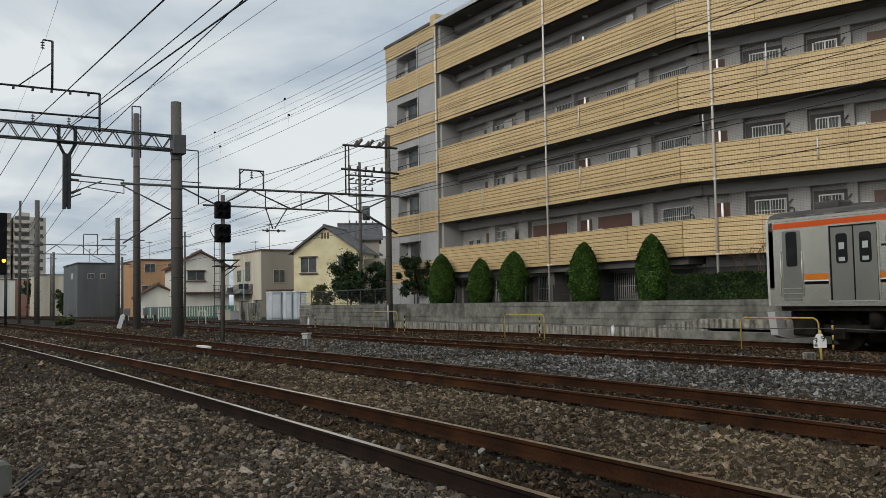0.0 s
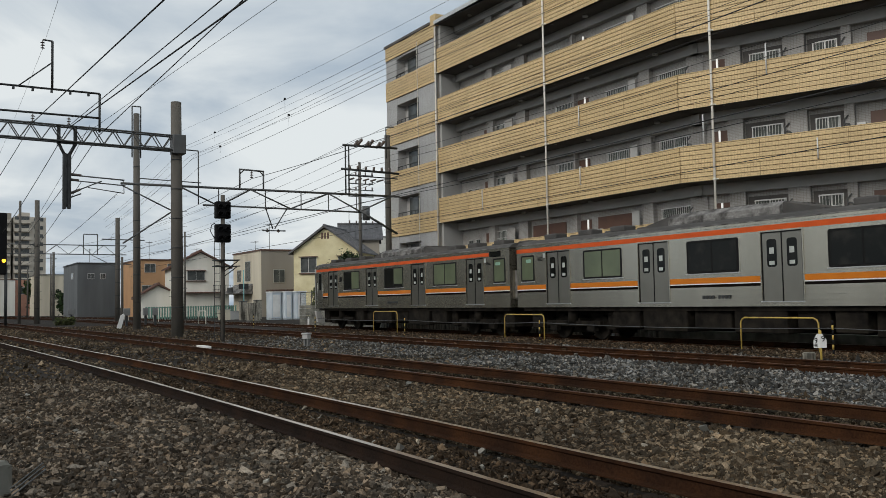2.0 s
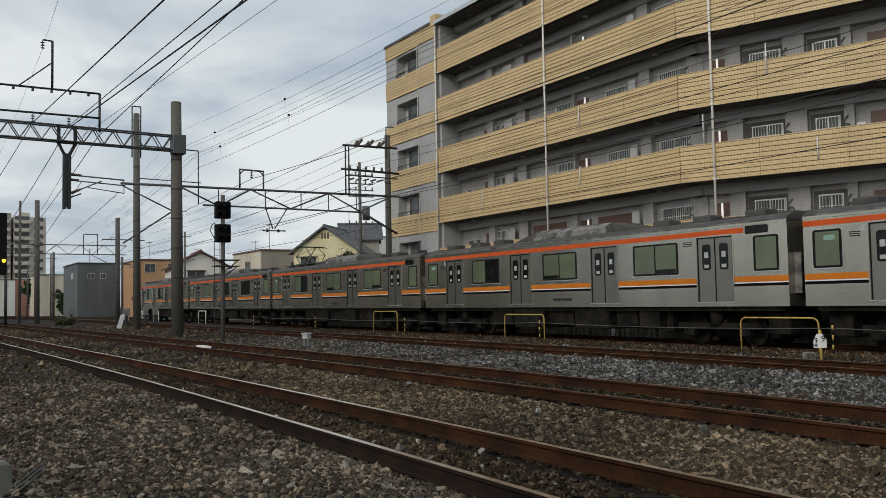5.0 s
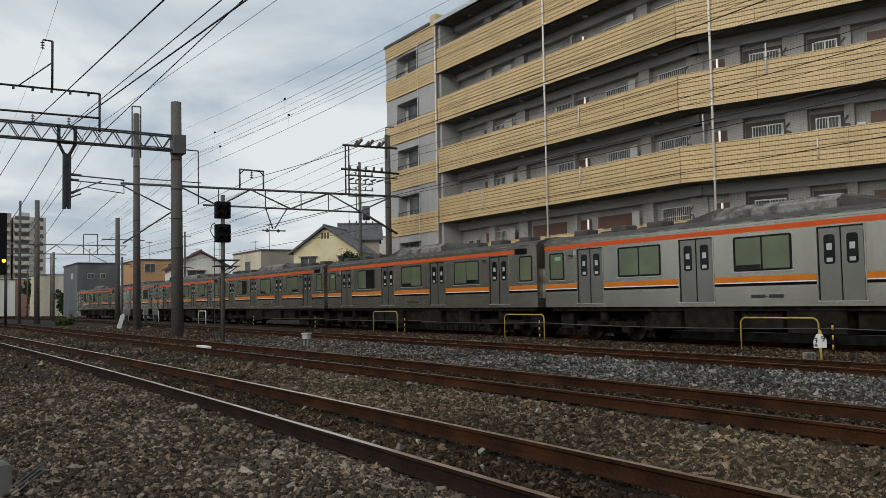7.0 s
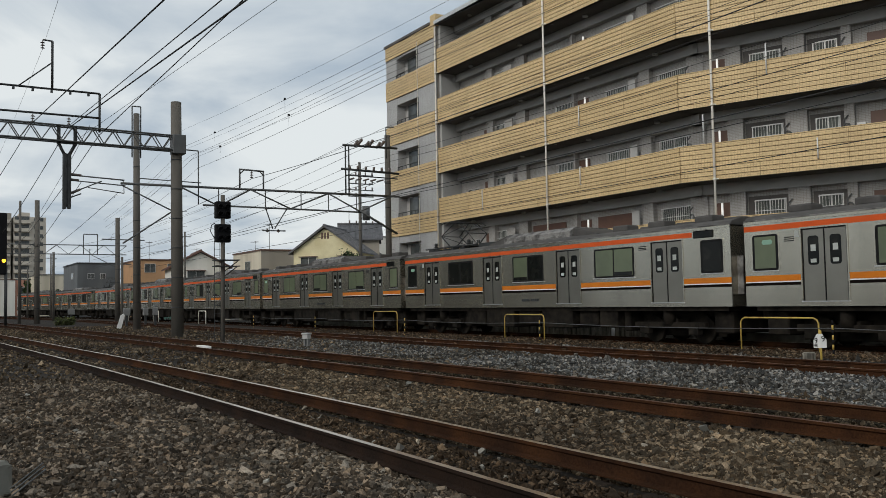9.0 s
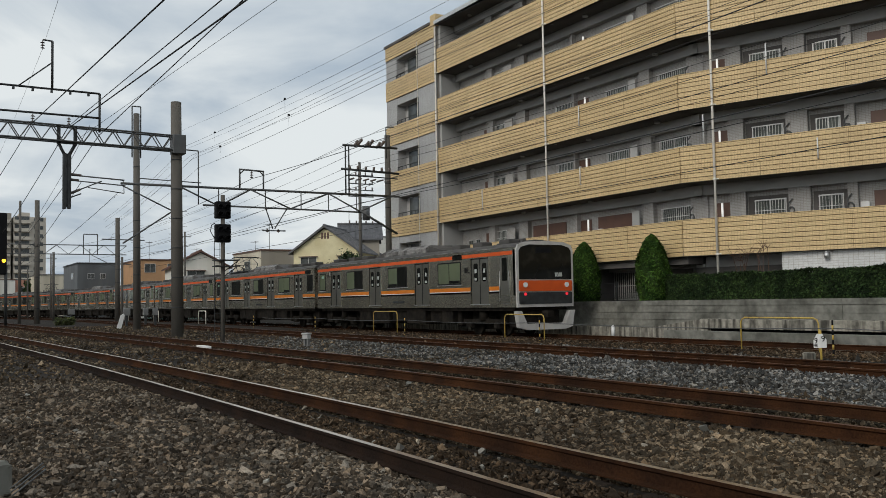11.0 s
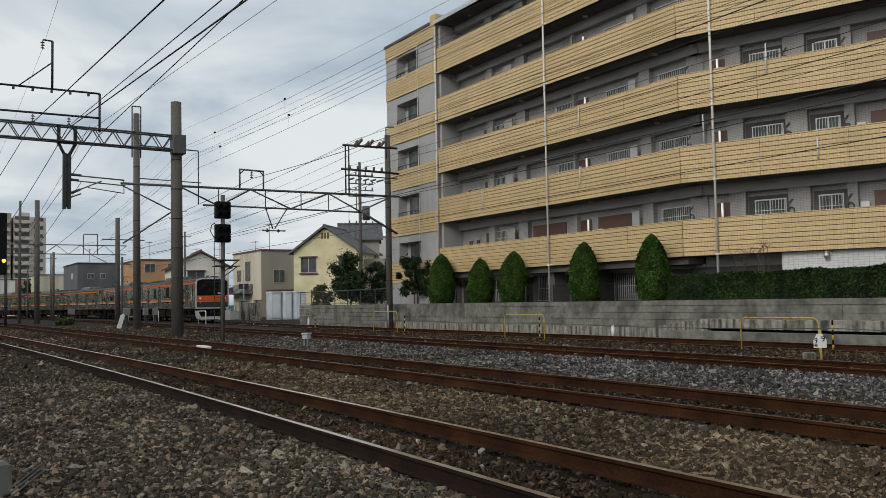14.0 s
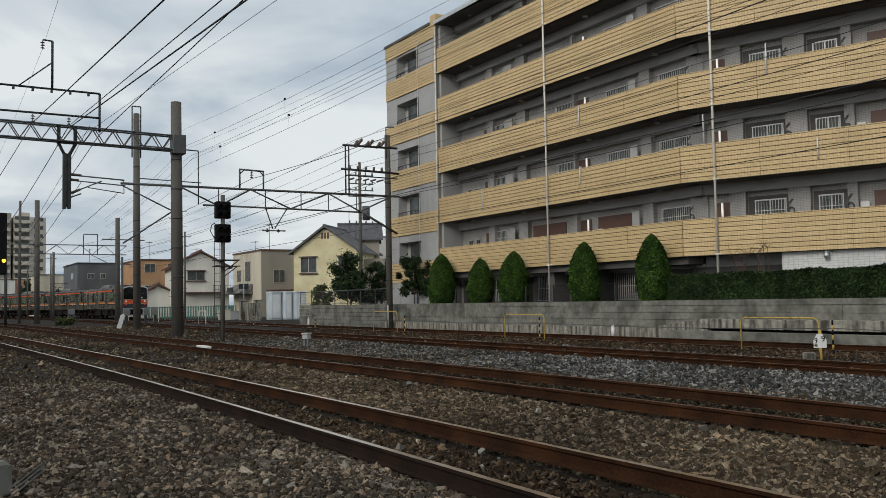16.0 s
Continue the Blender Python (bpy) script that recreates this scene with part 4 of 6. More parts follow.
def truss(bm, a, b, h, n, r=0.035, flip=False):
    """A flat lattice: two chords and a zigzag."""
    a, b = Vector(a), Vector(b)
    up = Vector((0, 0, h))
    rod(bm, a, b, r, 6)
    rod(bm, a + up, b + up, r, 6)
    for i in range(n):
        p, q = a.lerp(b, i / n), a.lerp(b, (i + 0.5) / n)
        e = a.lerp(b, (i + 1) / n)
        if flip:
            rod(bm, p + up, q, r * 0.6, 5)
            rod(bm, q, e + up, r * 0.6, 5)
        else:
            rod(bm, p, q + up, r * 0.6, 5)
            rod(bm, q + up, e, r * 0.6, 5)


def build_portals():
    mast("catenary_mast", -43.9, 11.14, -0.2, 11.45, 0.3, 0.255, -0.25, "tall round grey concrete overhead line mast between tracks")
    mast("catenary_mast", -61.4, 12.9, -0.2, 14.4, 0.26, 0.2, -0.25, "brown-stained round concrete overhead line mast")
    mast("catenary_mast", -45.8, 23.8, -0.3, 11.1, 0.19, 0.16, 0.0, "slim dark concrete mast against the retaining wall")
    mast("catenary_mast", -94.2, 10.4, -0.2, 11.9, 0.26, 0.22, -0.4, "distant round concrete overhead line mast")
    mast("catenary_mast", -94.6, 17.95, -0.2, 10.4, 0.27, 0.22, -0.0, "distant round concrete overhead line mast")
    mast("catenary_mast", -94.6, 8.89, -0.2, 11.8, 0.15, 0.11, 0.0, "thin distant concrete mast")
    mast("catenary_mast", -108.0, 13.6, -0.2, 7.6, 0.16, 0.13, 0.0, "thin distant concrete mast")
    # double lattice beam over the close tracks
    X = -43.9
    g = thing("portal_beam", X, 0, 0, 0, "grey steel lattice beam across the tracks with raised brackets", "gantry")
    bm = bmesh.new()
    for dx in (-0.22, 0.22):
        truss(bm, (dx, -5.0, 9.2), (dx, 11.3, 8.96), 0.72, 18, 0.045)
    for k in range(19):
        y = -5 + 16.3 * k / 18
        rod(bm, (-0.22, y, 9.2 - 0.0147 * (y + 5)), (0.22, y, 9.2 - 0.0147 * (y + 5)), 0.025, 5)
    part("lattice", bm, M_STEEL, g)
    part("clamp", bx(-0.3, 0.3, 10.85, 11.5, 8.8, 9.75, 0.03, 1), M_STEEL, g)
    bm = bmesh.new()
    for z, y1 in ((10.28, 7.5), (11.45, 7.5)):
        rod(bm, (0, -5, z + 0.02), (0, y1, z), 0.055, 6)
    rod(bm, (0, 7.5, 9.6), (0, 7.5, 11.45), 0.06, 6)
    rod(bm, (0, 5.42, 11.45), (0, 5.42, 13.7), 0.06, 6)
    rod(bm, (0, 5.42, 13.7), (0, 5.0, 13.72), 0.045, 6)
    rod(bm, (0, 4.0, 11.46), (0, 5.42, 12.7), 0.035, 6)
    for y in (3.0, 3.8, 4.6, 5.4, 6.2, 7.0):
        box(bm, -0.05, 0.05, y - 0.05, y + 0.05, 11.28, 11.42)
    part("upper_frame", bm, M_DARKSTEEL, g, "dark steel raised bracket frame")
    bm = bmesh.new()
    for y, z in ((4.61, 10.22), (6.15, 10.22), (5.0, 13.68)):
        insulator(bm, (0, y, z), 0.42, 3)
    part("insulator", bm, M_INSUL, g)
    # drop post with the registration arms
    bm = bmesh.new()
    box(bm, -0.16, 0.16, 5.9, 6.04, 5.92, 8.5)
    box(bm, -0.16, 0.16, 6.1, 6.24, 5.92, 8.5)
    box(bm, -0.12, 0.12, 6.04, 6.1, 6.0, 8.45)
    for s in (-1, 1):
        rod(bm, (0, 6.07 + s * 0.1, 8.42), (0, 6.07 + s * 0.36, 8.95), 0.08, 6)
        box(bm, -0.1, 0.1, 6.07 + s * 0.36 - 0.07, 6.07 + s * 0.36 + 0.07, 8.9, 9.75)
    box(bm, -0.1, 0.1, 5.7, 6.43, 8.95, 9.07)
    part("drop_post", bm, M_DARKSTEEL, g, "dark steel drop post")
    bm = bmesh.new()
    rod(bm, (0, 6.24, 7.5), (0, 8.63, 7.38), 0.035, 6)
    rod(bm, (0, 6.24, 7.25), (0, 8.68, 7.12), 0.03, 6)
    rod(bm, (0, 6.13, 6.6), (0, 7.6, 7.28), 0.03, 6)
    rod(bm, (0, 7.0, 6.95), (0, 8.6, 6.75), 0.025, 6)
    rod(bm, (0, 8.6, 7.36), (0, 8.62, 6.75), 0.02, 6)
    rod(bm, (0, 6.13, 6.4), (0, 6.7, 6.65), 0.03, 6)
    part("registration_arm", bm, M_STEEL, g)
    bm = bmesh.new()
    for a, b_ in (((0, 6.2, 7.54), (0, 6.7, 7.5)), ((0, 6.2, 7.29), (0, 6.6, 7.26)), ((0, 6.2, 6.63), (0, 6.65, 6.84))):
        rod(bm, a, b_, 0.06, 8)
    part("insulator", bm, M_INSUL, g)
    # lower lattice over the far tracks
    X = -44.6
    g = thing("portal_beam", X, 0, 0, 0, "slender steel portal beam with diagonal struts over the far tracks", "gantry")
    bm = bmesh.new()
    rod(bm, (0, 8.6, 7.32), (0, 23.9, 7.34), 0.065, 6)
    rod(bm, (0, 12.6, 6.42), (0, 21.5, 6.36), 0.05, 6)
    z1, z0 = 7.32, 6.4
    for ya, yb in ((11.4, 13.4), (15.1, 13.4), (15.1, 17.3), (19.5, 17.3), (19.5, 21.4), (23.4, 21.4)):
        rod(bm, (0, ya, z1), (0, yb, z0), 0.045, 6)
    for y in (13.4, 15.9, 17.9, 19.5, 21.2, 21.45):
        rod(bm, (0, y, z1), (0, y, z0), 0.03, 5)
    rod(bm, (0, 21.4, 6.4), (0, 23.7, 5.2), 0.05, 6)
    rod(bm, (0.12, 21.4, 6.4), (0.12, 23.7, 5.2), 0.05, 6)
    rod(bm, (0, 8.7, 4.4), (0, 11.3, 6.2), 0.04, 6)
    rod(bm, (0, 8.7, 7.2), (0, 11.2, 6.0), 0.04, 6)
    part("lattice", bm, M_STEEL, g)
    bm = bmesh.new()
    for y in (14.52, 15.8):
        rod(bm, (0, y, 7.3), (0, y, 8.36), 0.05, 6)
    rod(bm, (0, 14.5, 8.36), (0, 15.82, 8.32), 0.05, 6)
    rod(bm, (0, 14.52, 8.1), (0, 14.75, 8.33), 0.03, 5)
    rod(bm, (0, 15.8, 8.1), (0, 15.58, 8.33), 0.03, 5)
    part("upper_frame", bm, M_STEEL, g)
    bm = bmesh.new()
    rod(bm, (0, 15.9, 6.4), (0, 16.3, 5.3), 0.035, 6)
    rod(bm, (0, 17.1, 6.4), (0, 16.4, 5.3), 0.035, 6)
    rod(bm, (0, 15.7, 5.2), (0, 17.0, 5.2), 0.035, 6)
    part("pull_off", bm, M_STEEL, g)
    bm = bmesh.new()
    insulator(bm, (0, 15.16, 8.3), 0.4, 3)
    for y in (16.0, 16.6):
        insulator(bm, (0, y, 5.3), 0.2, 2)
    part("insulator", bm, M_INSUL, g)
    # feeder frame on the far mast
    bm = bmesh.new()
    for y in (20.55, 20.75):
        rod(bm, (0, y, 7.3), (0, y, 10.1), 0.045, 6)
    rod(bm, (0, 20.4, 10.08), (0, 23.8, 10.12), 0.07, 6)
    rod(bm, (0, 20.3, 8.74), (0, 23.9, 8.66), 0.07, 6)
    rod(bm, (0, 20.6, 8.4), (0, 23.8, 8.36), 0.035, 6)
    rod(bm, (0, 23.1, 9.5), (0, 23.1, 11.3), 0.035, 6)
    rod(bm, (0, 23.1, 11.3), (0, 23.6, 11.35), 0.035, 6)
    part("feeder_frame", bm, M_DARKSTEEL, g, "dark steel feeder cross-arms on the mast")
    bm = bmesh.new()
    for y in (21.2, 21.9, 22.6):
        for dx in (-0.25, 0.25):
            rod(bm, (dx, y, 10.1), (dx, y + 0.25, 10.42), 0.07, 8, 0.1)
    for k in range(6):
        rod(bm, (0, 20.8 + 0.5 * k, 8.75), (0, 20.8 + 0.5 * k, 8.95), 0.07, 8)
        rod(bm, (0.3, 20.9 + 0.45 * k, 8.2), (-0.3, 20.9 + 0.45 * k, 8.2), 0.05, 8)
    part("insulator", bm, M_INSUL, g)
    # the next portal down the line
    X = -94.5
    g = thing("portal_beam", X, 0, 0, 0, "distant slender steel portal beam across the tracks", "gantry")
    bm = bmesh.new()
    truss(bm, (0, 5.5, 6.66), (0, 18.8, 6.62), 0.92, 6, 0.05, True)
    for y in (14.67, 16.0):
        rod(bm, (0, y, 6.6), (0, y, 8.66), 0.05, 5)
    rod(bm, (0, 14.67, 8.66), (0, 16.0, 8.66), 0.05, 5)
    rod(bm, (0, 15.4, 6.6), (0, 18.4, 5.0), 0.04, 5)
    for y in (17.3, 19.9):
        rod(bm, (0, y, 8.0), (0, y + 0.01, 8.5), 0.03, 5)
    rod(bm, (0, 16.4, 8.2), (0, 20.6, 8.15), 0.06, 5)
    part("lattice", bm, M_STEEL, g)
    # double-post cage beside the tall mast
    g = thing("mast_bracket", -61.4, 12.9, 0, 0, "steel extension cage on top of the mast", "bracket")
    bm = bmesh.new()
    for y in (-0.28, 0.28):
        rod(bm, (-0.25, y, 11.4), (-0.25, y, 14.9), 0.05, 6)
    rod(bm, (-0.25, -0.28, 14.9), (-0.25, 0.28, 14.9), 0.05, 6)
    rod(bm, (-0.25, 0.1, 12.25), (-0.25, 4.2, 12.15), 0.05, 6)
    rod(bm, (-0.25, 4.2, 8.4), (-0.25, 4.2, 12.15), 0.05, 6)
    rod(bm, (-0.25, 0.1, 10.0), (-0.25, 4.4, 9.9), 0.04, 6)
    part("cage", bm, M_STEEL, g)
    # wires: y and height at the portal, and at a point nearer the camera
    n = 0

    def wire(pts, r, label="dark overhead wire between the masts"):
        bm = tube(pts, r, 5)
        w = part("overhead_wire", bm, M_WIRE)
        tagged(w, label, "wire", "overhead wires")

    def span(a, b, sag, k=8):
        a, b = Vector(a), Vector(b)
        return [a.lerp(b, i / k) - Vector((0, 0, 4 * sag * (i / k) * (1 - i / k))) for i in range(k + 1)]

    def beyond(a, b, x):
        a, b = Vector(a), Vector(b)
        return a + (b - a) * ((x - a.x) / (b.x - a.x))

    A = -43.9
    for a, b_, r in (((A, 4.61, 9.82), (-18.2, 4.35, 7.63), 0.02), ((A, 6.15, 9.8), (-17.4, 5.3, 7.53), 0.015), ((A, 6.2, 9.75), (-18.5, 6.2, 8.02), 0.024),
                     ((A, 7.47, 9.45), (-25.7, 8.5, 10.59), 0.02), ((A, 6.45, 9.13), (-23.1, 8.6, 9.8), 0.008), ((A, 5.0, 13.3), (-20.0, 3.4, 10.9), 0.006)):
        e = beyond(a, b_, -6.0)
        wire([a, b_, e], r)
    # down the line to the next portal
    for a, b_, r in (((A, 4.61, 9.82), (-94.5, 3.0, 7.4), 0.018), ((A, 6.15, 9.8), (-94.5, 6.2, 6.9), 0.02), ((A, 7.47, 9.45), (-94.5, 8.0, 6.6), 0.018), ((A, 7.07, 9.9), (-94.5, 8.4, 7.0), 0.012),
                     ((A, 6.7, 7.2), (-94.5, 8.6, 5.2), 0.014), ((A, 8.3, 6.72), (-94.5, 9.4, 5.6), 0.014), ((A, 5.0, 13.3), (-94.5, 4.6, 10.0), 0.006)):
        wire(span(a, b_, 0.35), r)
    # far tracks: messenger and contact wire, feeders on the cross-arms
    B = -44.6
    for y, z, dz, r in ((15.16, 7.9, 0.5, 0.014), (15.2, 5.25, 0.0, 0.014), (21.5, 6.9, 0.35, 0.014), (21.46, 5.35, 0.0, 0.014), (21.2, 10.45, 0.4, 0.01), (22.6, 10.45, 0.5, 0.01),
                        (23.1, 11.3, 0.3, 0.01), (20.9, 8.95, 0.4, 0.008), (21.9, 8.95, 0.5, 0.012), (22.8, 8.2, 0.3, 0.01), (15.9, 6.3, 0.2, 0.01)):
        wire(span((B, y, z), (B + 50, y - 0.1, z), dz, 12), r)
        x2, y2, _ = bend(-94.5, y)
        wire(span((B, y, z), (x2, y2 - (1.5 if y > 17 else 0.3), z - (1.6 if z > 8 else 0.2)), dz, 8), r)
    # communication lines high over the far tracks, strung between poles outside the view
    n = 0
    for y, z0, z1, x1, r in ((15.87, 13.47, 11.91, -30.17, 0.006), (16.26, 12.46, 11.53, -30.93, 0.009), (16.4, 12.3, 11.2, -31.2, 0.006), (16.45, 11.72, 11.03, -31.31, 0.009), (16.65, 11.54, 10.96, -31.7, 0.008),
                             (17.05, 11.96, 10.9, -32.47, 0.007), (17.04, 10.92, 10.66, -32.46, 0.01)):
        far = (-61.6, y, z0)
        mid = Vector((x1, y, z1))
        wire(span(far, mid, 0.12, 6) + span(mid, (8.0, y - 0.2, z1 - 0.4), 0.25, 8)[1:], r)
        wire(span((-94.5, y + 0.3, z0 - 2.3), far, 0.3, 6), r)
        n += 1
        if n in (2, 5):
            for k, t in enumerate((0.22, 0.62)):
                q = Vector(far).lerp(mid, t)
                bm = bmesh.new()
                bmesh.ops.create_icosphere(bm, subdivisions=2, radius=0.07)
                for v in bm.verts:
                    v.co += Vector((0, 0, 0.05))
                rod(bm, (0, 0, 0.05), (0, 0, -0.55), 0.006, 4)
                c = thing("wire_clamp", q.x, q.y, q.z - 0.12 * 4 * t * (1 - t), 0, "small dark clamp hanging on the overhead wire", "wire clamp", "wire clamps")
                part("ball", bm, M_BLACK, c)


build_portals()

# ---- houses beyond the tracks ----
M_H_YEL = mat("cream_yellow_render", (0.78, 0.71, 0.46), 0.9, col2=(0.64, 0.56, 0.33), scale=0.6, fine=0.08, bump=0.1)
M_H_BEIGE = mat("beige_render", (0.66, 0.6, 0.48), 0.9, col2=(0.48, 0.43, 0.33), scale=0.5, streak=True)
M_H_GREY = mat("grey_beige_cladding", (0.36, 0.325, 0.27), 0.85, col2=(0.29, 0.26, 0.215), scale=0.5, streak=True)
M_H_WHITE = mat("off_white_render", (0.78, 0.76, 0.69), 0.9, col2=(0.66, 0.64, 0.57), scale=0.6, streak=True)
M_H_ORANGE = mat("orange_render", (0.5, 0.29, 0.15), 0.9, col2=(0.43, 0.25, 0.13), scale=0.6)
M_H_PINK = mat("salmon_render", (0.5, 0.25, 0.17), 0.9, col2=(0.42, 0.21, 0.15), scale=0.6)
M_H_DARK = mat("slate_cladding", (0.125, 0.135, 0.14), 0.75, col2=(0.09, 0.097, 0.102), scale=0.6, streak=True)
M_H_TOWER = mat("far_tower_tile", (0.56, 0.51, 0.43), 0.9, col2=(0.47, 0.43, 0.37), scale=0.1)
M_TILEROOF = mat("grey_roof_tile", (0.125, 0.125, 0.13), 0.6, col2=(0.075, 0.075, 0.08), scale=1.5, fine=0.25)
M_REDROOF = mat("brown_roof_tile", (0.13, 0.065, 0.045), 0.7, col2=(0.09, 0.05, 0.04), scale=1.5)
M_GREENFENCE = mat("green_mesh_fence", (0.15, 0.3, 0.24), 0.6, col2=(0.1, 0.2, 0.16), scale=2)
M_BLUEWHITE = mat("pale_blue_sheet", (0.62, 0.68, 0.72), 0.6, col2=(0.46, 0.52, 0.57), scale=0.7)


def wall_window(parent, face, c, w, z0, z1, x=0.0, sill=True):
    """A window on a wall: face 'x' looks along +x with c along y, face 'y' looks along -y with c along x."""
    def q(a0, a1, d0, d1, b0, b1):
        return bx(x - d1, x - d0, a0, a1, b0, b1) if face == "x" else bx(a0, a1, x + d0, x + d1, b0, b1)
    f = part("window", q(c - w / 2, c + w / 2, -0.06, 0.05, z0, z1), M_ALU, parent)
    part("pane", q(c - w / 2 + 0.06, c - 0.03, -0.07, 0.0, z0 + 0.06, z1 - 0.06), M_GLASS_DK, f)
    part("pane", q(c + 0.03, c + w / 2 - 0.06, -0.075, 0.0, z0 + 0.06, z1 - 0.06), M_GLASS_DK, f)
    if sill:
        part("sill", q(c - w / 2 - 0.15, c + w / 2 + 0.15, -0.25, 0.0, z0 - 0.12, z0), M_BROWN, f)
        part("hood", q(c - w / 2 - 0.15, c + w / 2 + 0.15, -0.35, 0.0, z1, z1 + 0.08), M_BROWN, f)


def gable_house(name, x, y, rz, w, L, eave, ridge, mwall, mroof, label, ribs=True, over=0.45):
    """A house whose gable looks along its own +x; origin at the foot of the gable's middle."""
    h = thing(name, x, y, 0, rz, label, "house", "houses beside the railway")
    bm = bmesh.new()
    prism(bm, [(-w / 2, -0.3), (w / 2, -0.3), (w / 2, eave), (0, ridge - 0.12), (-w / 2, eave)], -L, 0)
    part("wall", bm, mwall, h)
    sl = (ridge - eave) / (w / 2)
    for s in (-1, 1):
        bm = bmesh.new()
        o = [(0, ridge), (s * (w / 2 + over), eave - over * sl), (s * (w / 2 + over), eave - over * sl + 0.16), (0, ridge + 0.16)]
        prism(bm, o, -L - over, over)
        r = part("roof", bm, mroof, h)
        if ribs:
            rb = bmesh.new()
            n = int((L + 2 * over) / 0.3)
            for i in range(n + 1):
                xx = over - 0.04 - i * (L + 2 * over - 0.08) / n
                rod(rb, (xx, s * 0.05, ridge + 0.17), (xx, s * (w / 2 + over), eave - over * sl + 0.17), 0.05, 5)
            part("tile_rib", rb, mroof, r)
    rg = bmesh.new()
    rod(rg, (-L - over, 0, ridge + 0.2), (over, 0, ridge + 0.2), 0.16, 8)
    part("ridge", rg, mroof, h)
    return h


def flat_house(name, x, y, rz, L, w, top, mx, my, label, roof=M_BROWN):
    """A flat-roofed block: nearest corner at the origin, going back along -x and +y."""
    h = thing(name, x, y, 0, rz, label, "house", "houses beside the railway")
    part("side_wall", bx(-L, -0.02, 0, 0.3, -0.3, top), my, h)
    part("end_wall", bx(-0.3, 0, 0.02, w, -0.3, top), mx, h)
    part("rear_wall", bx(-L, -0.3, 0.3, w, -0.3, top - 0.1), my, h)
    part("parapet", bx(-L - 0.12, 0.12, -0.12, w + 0.12, top, top + 0.18), roof, h)
    return h


def build_houses():
    h = gable_house("house", -93.0, 40.2, -42, 7.6, 9.0, 7.2, 9.9, M_H_YEL, M_TILEROOF, "two-storey cream yellow house with a grey tiled gable roof")
    wall_window(h, "x", -2.0, 1.9, 4.75, 6.55)
    wall_window(h, "x", 2.3, 1.6, 4.75, 6.55)
    bm = bmesh.new()
    for y in (-0.35, 0.0, 0.35):
        box(bm, -0.02, 0.05, y - 0.1, y + 0.1, 8.6, 9.3)
    part("gable_vent", bm, M_BROWN, h)
    part("wing_wall", bx(-8.0, -2.6, 3.85, 7.5, -0.3, 6.3), M_H_GREY, h)
    gable_house("house", -98.2, 49.6, 65, 6.0, 4.6, 9.0, 10.8, M_H_GREY, M_TILEROOF, "house with a raised grey tiled roof behind the yellow house")
    gable_house("house", -88.0, 52.0, -42, 9.0, 7.0, 5.2, 8.0, M_H_WHITE, M_ACGREY, "white house with a pale sheet roof", ribs=False)
    h = flat_house("house", -105.0, 36.83, 0, 11.0, 5.5, 7.9, M_H_GREY, M_H_BEIGE, "beige flat-roofed house with grey end wall")
    wall_window(h, "x", 2.3, 1.5, 3.9, 5.6, 0.0, False)
    wall_window(h, "y", -5.0, 2.0, 4.2, 6.8, 0.0, False)
    wall_window(h, "y", -8.5, 1.6, 4.2, 5.8, 0.0, False)
    aw = bmesh.new()
    prism(aw, [(-1.8, 2.7), (0.0, 3.9), (0.0, 2.6)], -10.5, -3.2)
    part("awning", aw, M_ACGREY, h, "grey ribbed awning over the shop front")
    part("shop_sign", bx(-7.5, -5.4, -1.95, -1.85, 2.85, 3.5), M_DARKSTEEL, h)
    part("porch_roof", bx(0, 1.6, 0.6, 5.5, 2.9, 3.05), M_REDROOF, h)
    part("porch_panel", bx(0.0, 0.08, 1.0, 3.2, 1.0, 2.8), M_H_ORANGE, h)
    h = gable_house("house", -118.0, 33.0, -8, 7.4, 9.0, 6.4, 8.4, M_H_WHITE, M_REDROOF, "white two-storey house with a dark gable roof")
    wall_window(h, "x", -0.6, 2.3, 4.6, 5.9)
    part("lower_hood", bx(0, 0.9, -2.2, 3.2, 2.9, 3.05), M_REDROOF, h)
    h = gable_house("house", -121.0, 28.2, -8, 5.2, 6.0, 2.6, 4.1, M_H_WHITE, M_REDROOF, "low house with a brown tiled roof")
    h = flat_house("house", -135.0, 28.72, 0, 12.0, 6.4, 8.1, M_H_ORANGE, M_H_ORANGE, "orange rendered flat-roofed house", M_REDROOF)
    wall_window(h, "x", 1.5, 1.6, 6.3, 7.6, 0.0, False)
    wall_window(h, "x", 4.8, 1.6, 6.3, 7.6, 0.0, False)
    wall_window(h, "x", 1.3, 2.0, 2.4, 4.4, 0.0, False)
    h = flat_house("house", -150.0, 22.4, 0, 15.0, 6.4, 8.25, M_H_DARK, M_H_DARK, "dark slate-clad flat-roofed house", M_DARKSTEEL)
    wall_window(h, "x", 2.0, 1.0, 5.8, 6.7, 0.0, False)
    wall_window(h, "x", 3.8, 0.8, 5.8, 6.7, 0.0, False)
    wall_window(h, "y", -5.0, 2.0, 5.9, 6.9, 0.0, False)
    h = flat_house("house", -142.0, 28.9, 0, 7.0, 5.0, 6.4, M_H_WHITE, M_H_DARK, "small white house between larger ones", M_TILEROOF)
    h = flat_house("house", -185.0, 20.4, 0, 12.0, 7.0, 7.6, M_H_BEIGE, M_H_BEIGE, "pale distant flat-roofed house", M_ACGREY)
    h = flat_house("house", -210.0, 14.5, 0, 16.0, 4.4, 7.4, M_H_WHITE, M_H_WHITE, "pale distant flat-roofed house", M_REDROOF)
    flat_house("house", -105.5, 53.0, 0, 8.0, 8.0, 9.9, M_H_WHITE, M_H_WHITE, "white flat-roofed house behind the tiled roof", M_ACGREY)
